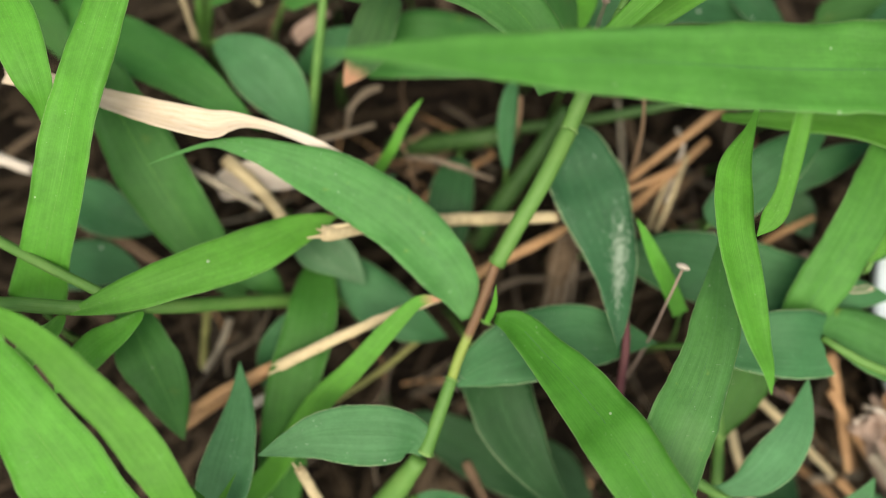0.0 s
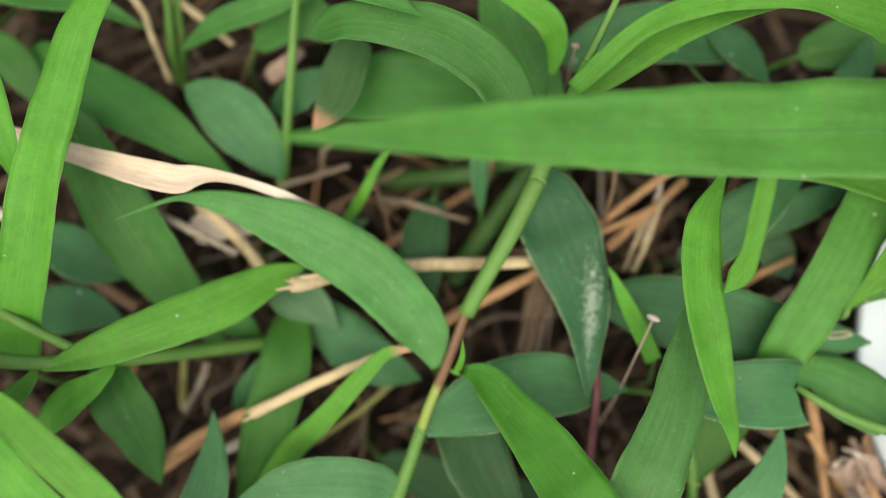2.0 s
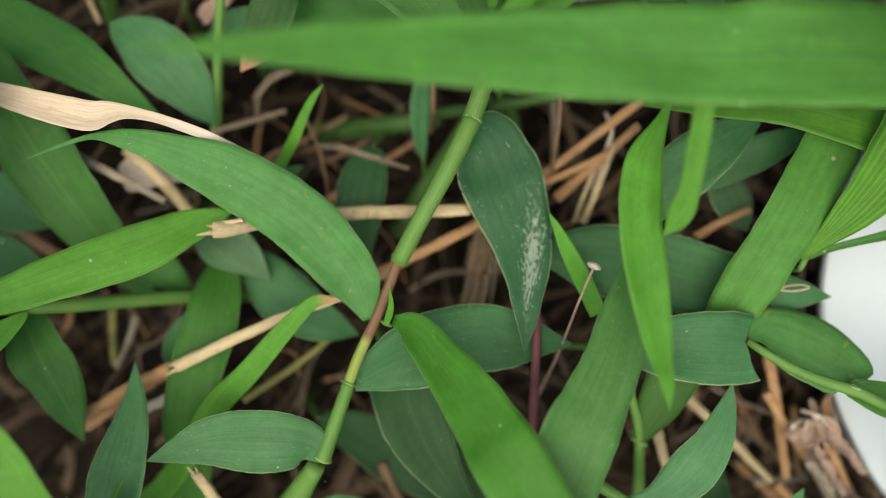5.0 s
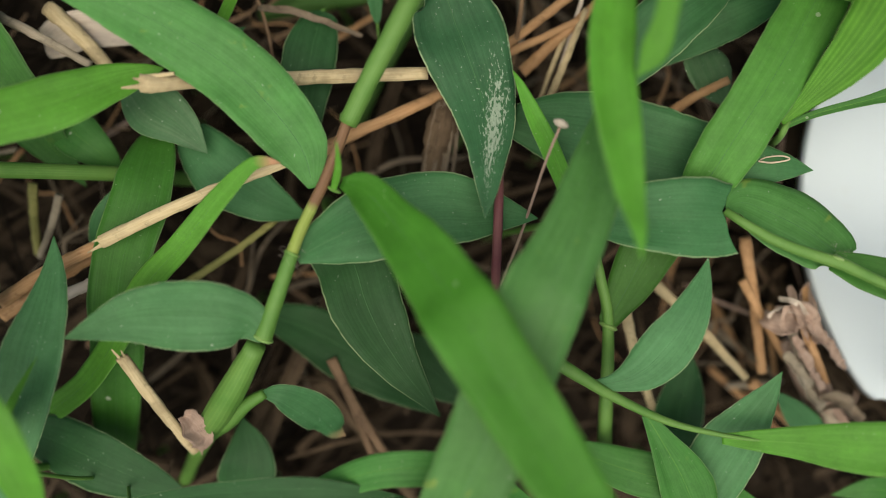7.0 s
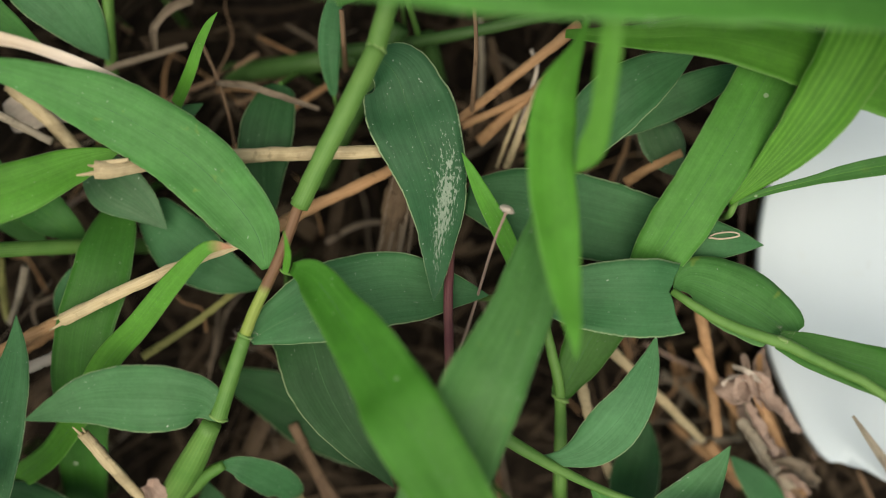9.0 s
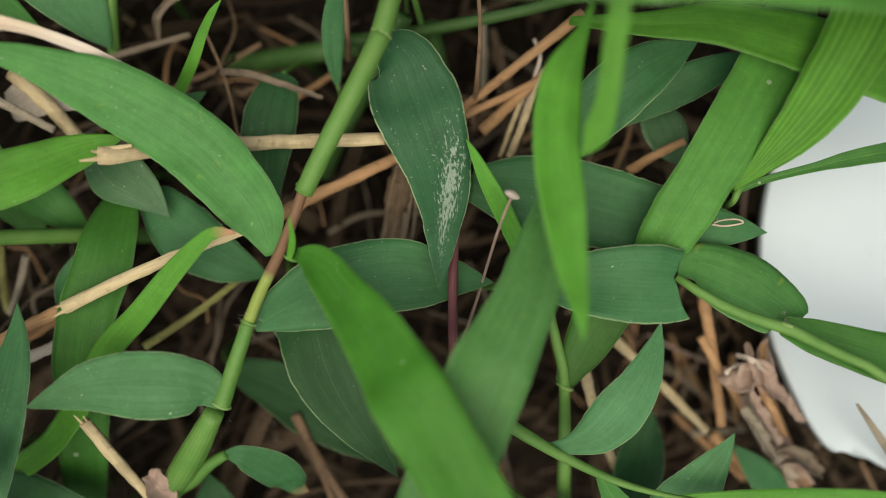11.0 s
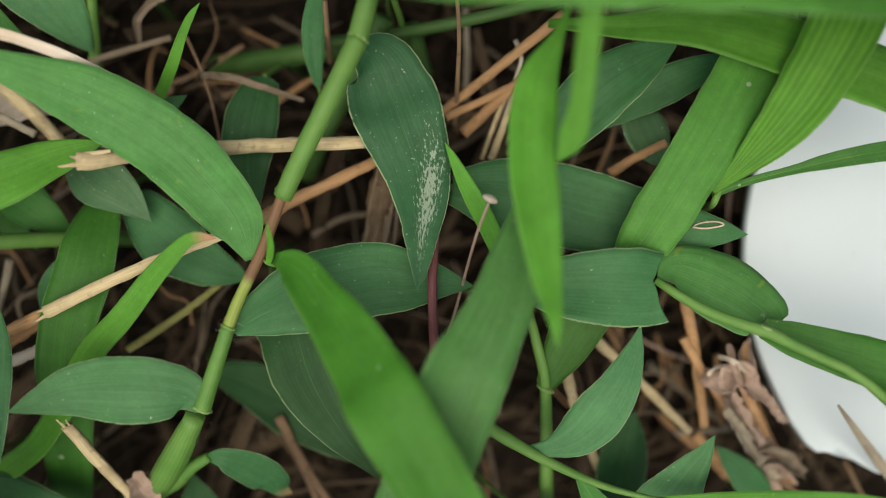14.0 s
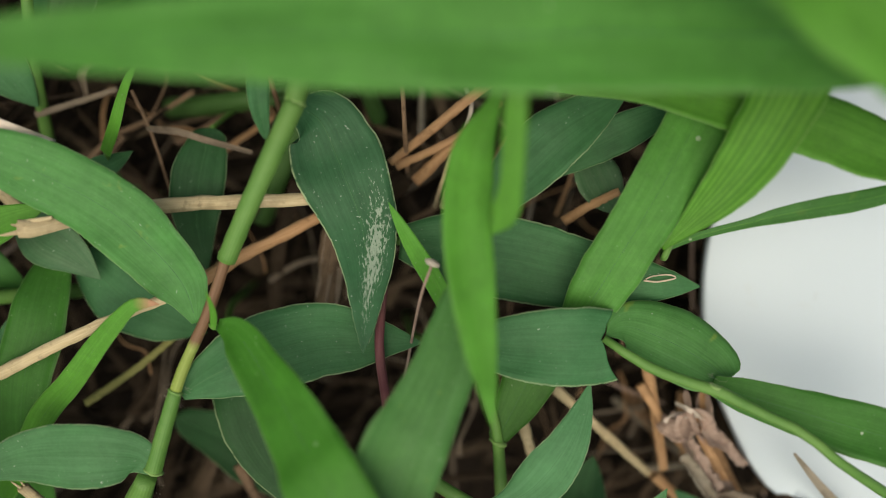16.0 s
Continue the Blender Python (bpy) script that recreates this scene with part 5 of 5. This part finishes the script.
straw([(46.2, -17.9, 4.0), (50.2, -25.5, 2.0), (55.9, -34.2, -3.0)], 1.61, STRAW_ORANGE, "rust-coloured dry strip curling downwards", taper=0.6, crumple=1)
straw([(45.7, -20.0, 2.0), (49.3, -27.5, 1.0), (54.8, -36.1, -3.0)], 1.37, STRAW_GREY, "greyish flattened dry strip on the litter", taper=0.6, crumple=1)
straw([(47.5, -19.8, 3.0), (51.6, -22.7, 2.0), (57.6, -28.2, -2.0)], 1.35, STRAW_PINK, "papery strip of a pinkish dry leaf", taper=0.4, crumple=1)
straw([(49.3, -25.7, 1.0), (53.1, -33.6, -1.0), (58.1, -42.0, -5.0)], 2.02, STRAW_PINK, "papery strip of a pinkish dry leaf", taper=0.6, crumple=1)
straw([(52.0, -27.8, 0.0), (55.7, -33.9, -2.0), (60.6, -39.6, -5.0)], 1.11, STRAW_PINK, "papery strip of a pinkish dry leaf", taper=0.5, crumple=1)
straw([(42.3, -19.4, 3.0), (44.9, -18.0, 4.0), (48.4, -19.1, 3.0)], 1.17, STRAW_PALE, "bleached papery strip of a dry leaf", taper=0.5, crumple=1)
straw([(48.7, -14.5, 2.0), (48.6, -18.0, 3.0), (51.6, -22.9, 1.0)], 0.91, STRAW_ORANGE, "rust-coloured dry strip curling downwards", taper=0.5, crumple=1)
straw([(54.3, -33.0, -2.0), (56.7, -38.0, -3.0), (62.0, -41.9, -6.0)], 1.13, STRAW_BROWN, "brown curled strip of a dry leaf", taper=0.5, crumple=1)
straw([(44.1, -16.4, 3.0), (45.8, -17.0, 5.0), (49.1, -19.8, 3.0)], 0.99, STRAW_PALE, "bleached papery strip of a dry leaf", taper=0.5, crumple=1)
straw([(58.1, -38.3, -4.0), (53.2, -33.5, 0.0), (51.6, -35.9, -4.0)], 1.53, STRAW_PINK, "crumpled papery shred of a pinkish dry leaf", taper=0.5, crumple=1)
straw([(-49.0, -36.3, 3.0), (-46.2, -37.3, 6.0), (-45.0, -39.9, 4.0)], 2.31, STRAW_PINK, "crumpled scrap of dry leaf at a broken straw", taper=0.5, crumple=1)
shoot([(-48.7, 21.1, 4.0), (-43.4, 22.2, 6.0), (-39.2, 24.2, 7.0)], 3.9, LEAF_DARK, "small dark leaf tip under an arching leaf", base=0.5, peak=0.4, tip=1.6)

stalk = thing("grass_stalk", (-18.3, 31.1, 0.0), "short dark brown dry stalk", "grass stalk", "grass stalks")
stem(stalk, "stem", [(-18.3, 31.1, 0.0), (-17.6, 33.6, 7.0), (-17.5, 37.7, 10.0)], 0.93, 0.76, STRAW_BROWN)

stalk = thing("grass_stalk", (-3.1, 30.3, -6.0), "green stalk beside a stained leaf, shade put into its colour", "grass stalk", "grass stalks")
stem(stalk, "stem", [(-3.1, 30.3, -6.0), (-3.9, 33.1, -2.0), (-4.9, 36.5, 2.0)], 2.92, 2.73, STEM_SHADED)
shoot([(-19.5, 26.0, 4.0), (-19.8, 31.4, 7.0), (-19.3, 37.2, 8.0), (-18.0, 43.2, 8.0)], 3.5, LEAF_DARK, "narrow green leaf beside the leaning stem", base=0.3, peak=0.5, tip=2)
shoot([(-71.4, 12.5, 3.0), (-64.2, 6.9, 5.0), (-59.6, 2.7, 1.0)], 7.3, LEAF_MID, "green leaf lying under a bright one", base=0.5, peak=0.4, tip=1.8)
straw([(-73.1, 0.5, 3.0), (-74.0, -4.2, 1.0), (-75.5, -10.5, -3.0)], 1.60, STRAW_GREEN, "olive dry straw standing in the litter")
straw([(-69.0, -1.2, 3.0), (-71.1, -6.0, 1.0), (-75.2, -11.0, -3.0)], 1.33, STRAW_GREY, "grey dry straw standing in the litter")
shoot([(-63.4, -13.1, 0.0), (-60.8, -6.6, 5.0), (-57.8, 0.2, 7.0)], 4.7, LEAF_DARK, "narrow dark leaf beside an upright one", base=0.4, peak=0.5, tip=2)
shoot([(72.2, -52.0, -4.0), (61.9, -47.0, 1.0), (53.9, -48.1, 0.0)], 5.4, LEAF_MID, "green leaf low at the litter", base=0.5, peak=0.4, tip=1.8)
shoot([(-57.8, 44.9, 2.0), (-52.2, 47.0, 6.0), (-47.1, 51.6, 6.0)], 6.4, LEAF_DARK, "dark oval leaf beside an upright stalk", base=0.4, peak=0.5, tip=2)
straw([(-58.7, 50.7, 2.0), (-55.1, 52.7, 4.0), (-52.5, 56.2, 2.0)], 3.09, STRAW_PINK, "crumpled scrap of pale dry leaf", taper=0.5, crumple=1)
straw([(-117.1, 29.7, 4.0), (-108.0, 26.4, 7.0), (-103.3, 24.6, 7.0)], 2.42, STRAW_PALE, "pale short straw lying on the litter")
straw([(-96.8, 19.5, 3.0), (-91.1, 15.3, 4.0), (-86.8, 11.3, 3.0)], 2.24, STRAW_ORANGE, "orange-brown straw lying on the litter")
hairs(main, [(-43.6, -38.2, 2.0), (-39.1, -30.3, 9.0), (-34.1, -22.7, 16.0)], 4.3, 60, 0.35, STRAW_PALE)
hairs(main, [(-30.2, -11.8, 17.5), (-29.6, -10.3, 17.5), (-29.1, -9.1, 17.5)], 2.13, 40, 1.0, STRAW_PALE)
hairs(runner, [(43.6, -9.0, 18.0), (45.3, -9.7, 18.0), (46.3, -10.3, 18.0)], 1.49, 30, 0.9, STRAW_PALE)

crumpled_leaf([(42.0, -19.5, 2.0, 1.5), (43.9, -20.2, 4.0, 4.2), (47.1, -19.3, 4.0, 4.0), (50.6, -22.9, 2.0, 1.8)], STRAW_PINK, "crumpled pinkish papery dead leaf on the straw")
crumpled_leaf([(49.9, -13.5, 1.0, 1.2), (48.2, -17.0, 3.0, 2.4), (49.6, -21.4, 3.0, 2.4), (56.0, -27.6, 0.0, 0.8)], STRAW_PINK, "thin pinkish dead sheath beside the white dish")
crumpled_leaf([(45.8, -25.1, 2.0, 1.6), (49.5, -30.9, 1.0, 2.2), (55.8, -37.6, -2.0, 1.8)], STRAW_GREY, "grey-beige dead leaf strip lying on broken straw")
crumpled_leaf([(46.2, -22.6, 3.0, 1.2), (49.6, -27.8, 2.0, 1.8), (53.2, -33.2, 0.0, 1.3)], STRAW_PINK, "pink papery strip of a dead sheath")
crumpled_leaf([(51.6, -34.2, 0.0, 1.5), (55.0, -33.0, 1.0, 3.2), (60.2, -36.9, -2.0, 1.8)], STRAW_DULL, "curled grey-beige scrap of a dead leaf")
crumpled_leaf([(-47.6, -34.5, 7.0, 1.5), (-45.6, -35.7, 8.0, 4.0), (-44.8, -37.9, 7.0, 3.0), (-46.4, -40.8, 4.0, 1.5)], STRAW_PINK, "torn papery scrap at the foot of the stem")
straw([(-42.3, 41.4, 3.0), (-45.7, 39.8, 4.0), (-48.1, 36.6, 4.0), (-48.8, 33.4, 2.0)], 1.3, STRAW_DULL, "twisted tan dead grass stem", taper=0.6, crumple=1)
straw([(-56.8, 30.7, 2.0), (-49.9, 32.3, 3.0), (-43.6, 34.5, 2.0)], 1.2, STRAW_DULL, "tan dry straw behind a slender shoot")
straw([(-40.0, 33.7, 5.0), (-37.5, 28.0, 5.0), (-36.1, 22.5, 4.0), (-35.7, 16.5, 1.0)], 0.55, STRAW_BROWN, "thin reddish brown dead stalk")
straw([(-37.9, 27.8, 5.0), (-32.8, 27.2, 6.0), (-27.9, 25.7, 6.0), (-21.8, 24.0, 4.0)], 1.1, STRAW_DULL, "knotty grey-brown twig across the straw", taper=0.6, crumple=1)
straw([(11.6, 33.5, 4.0), (12.4, 30.4, 5.0), (11.6, 27.1, 4.0), (9.5, 20.1, 3.0)], 0.7, STRAW_PALE, "bleached thin curved dead stalk")
straw([(9.9, 24.4, 4.0), (7.9, 19.2, 3.0), (6.4, 15.0, 2.0)], 0.9, STRAW, "short tan straw standing in the litter")

for k in range(46):
    # straws scattered where the litter lies open
    cx, cy, sx, sy = ((48, -28, 18, 11), (50, -20, 14, 10), (10, 22, 14, 9), (-66, 22, 14, 9))[k % 4]
    x, y, a, ln = rng.gauss(cx, sx), rng.gauss(cy, sy), rng.gauss(-0.9 if k % 4 < 2 else 0.6, 0.6), rng.uniform(9, 24)
    z = ground_z(x * MM, y * MM) / MM + rng.uniform(15, 21)
    dx, dy, b, t = math.cos(a) * ln / 2, math.sin(a) * ln / 2, rng.uniform(-1.2, 1.2), rng.uniform(-2.5, 2.5)
    kind = rng.choice((STRAW_ORANGE, STRAW_PINK, STRAW_BROWN, STRAW_BROWN, STRAW_GREY))
    words = {STRAW: "beige", STRAW_ORANGE: "orange-brown", STRAW_PINK: "pinkish", STRAW_BROWN: "dark brown", STRAW_GREY: "weathered grey"}[kind]
    straw([(x - dx, y - dy, z - t), (x - dy * b * 0.1, y + dx * b * 0.1, z), (x + dx, y + dy, z + t)], rng.uniform(0.45, 1.4), kind, words + " broken straw lying loose on the thatch")

for k in range(84):
    # thin bent stalks tangled over the thatch
    cx, cy, sx, sy = ((8, 24, 13, 8), (-36, 30, 12, 8), (-20, -20, 14, 9), (32, -24, 12, 10), (-68, -8, 14, 12), (30, 18, 9, 8), (-70, 54, 16, 8))[k % 7]
    x, y, a, ln = rng.gauss(cx, sx), rng.gauss(cy, sy), rng.uniform(0, math.pi), rng.uniform(10, 30)
    g = ground_z(x * MM, y * MM) / MM + rng.uniform(10, 22)
    dx, dy = math.cos(a) * ln / 2, math.sin(a) * ln / 2
    q = [(x + dx * f + rng.gauss(0, 0.9), y + dy * f + rng.gauss(0, 0.9), g + rng.uniform(-2, 2)) for f in (-1, -0.35, 0.3, 1)]
    kind, words = rng.choice(((STRAW_BROWN, "dark brown"), (STRAW_DULL, "dull grey-brown"), (STRAW_DULL, "weathered tan"), (STRAW_ORANGE, "rusty")))
    straw(q, rng.choice((0.3, 0.4, 0.5, 0.7, 1.0)), kind, words + " thin bent dead stalk in the thatch")
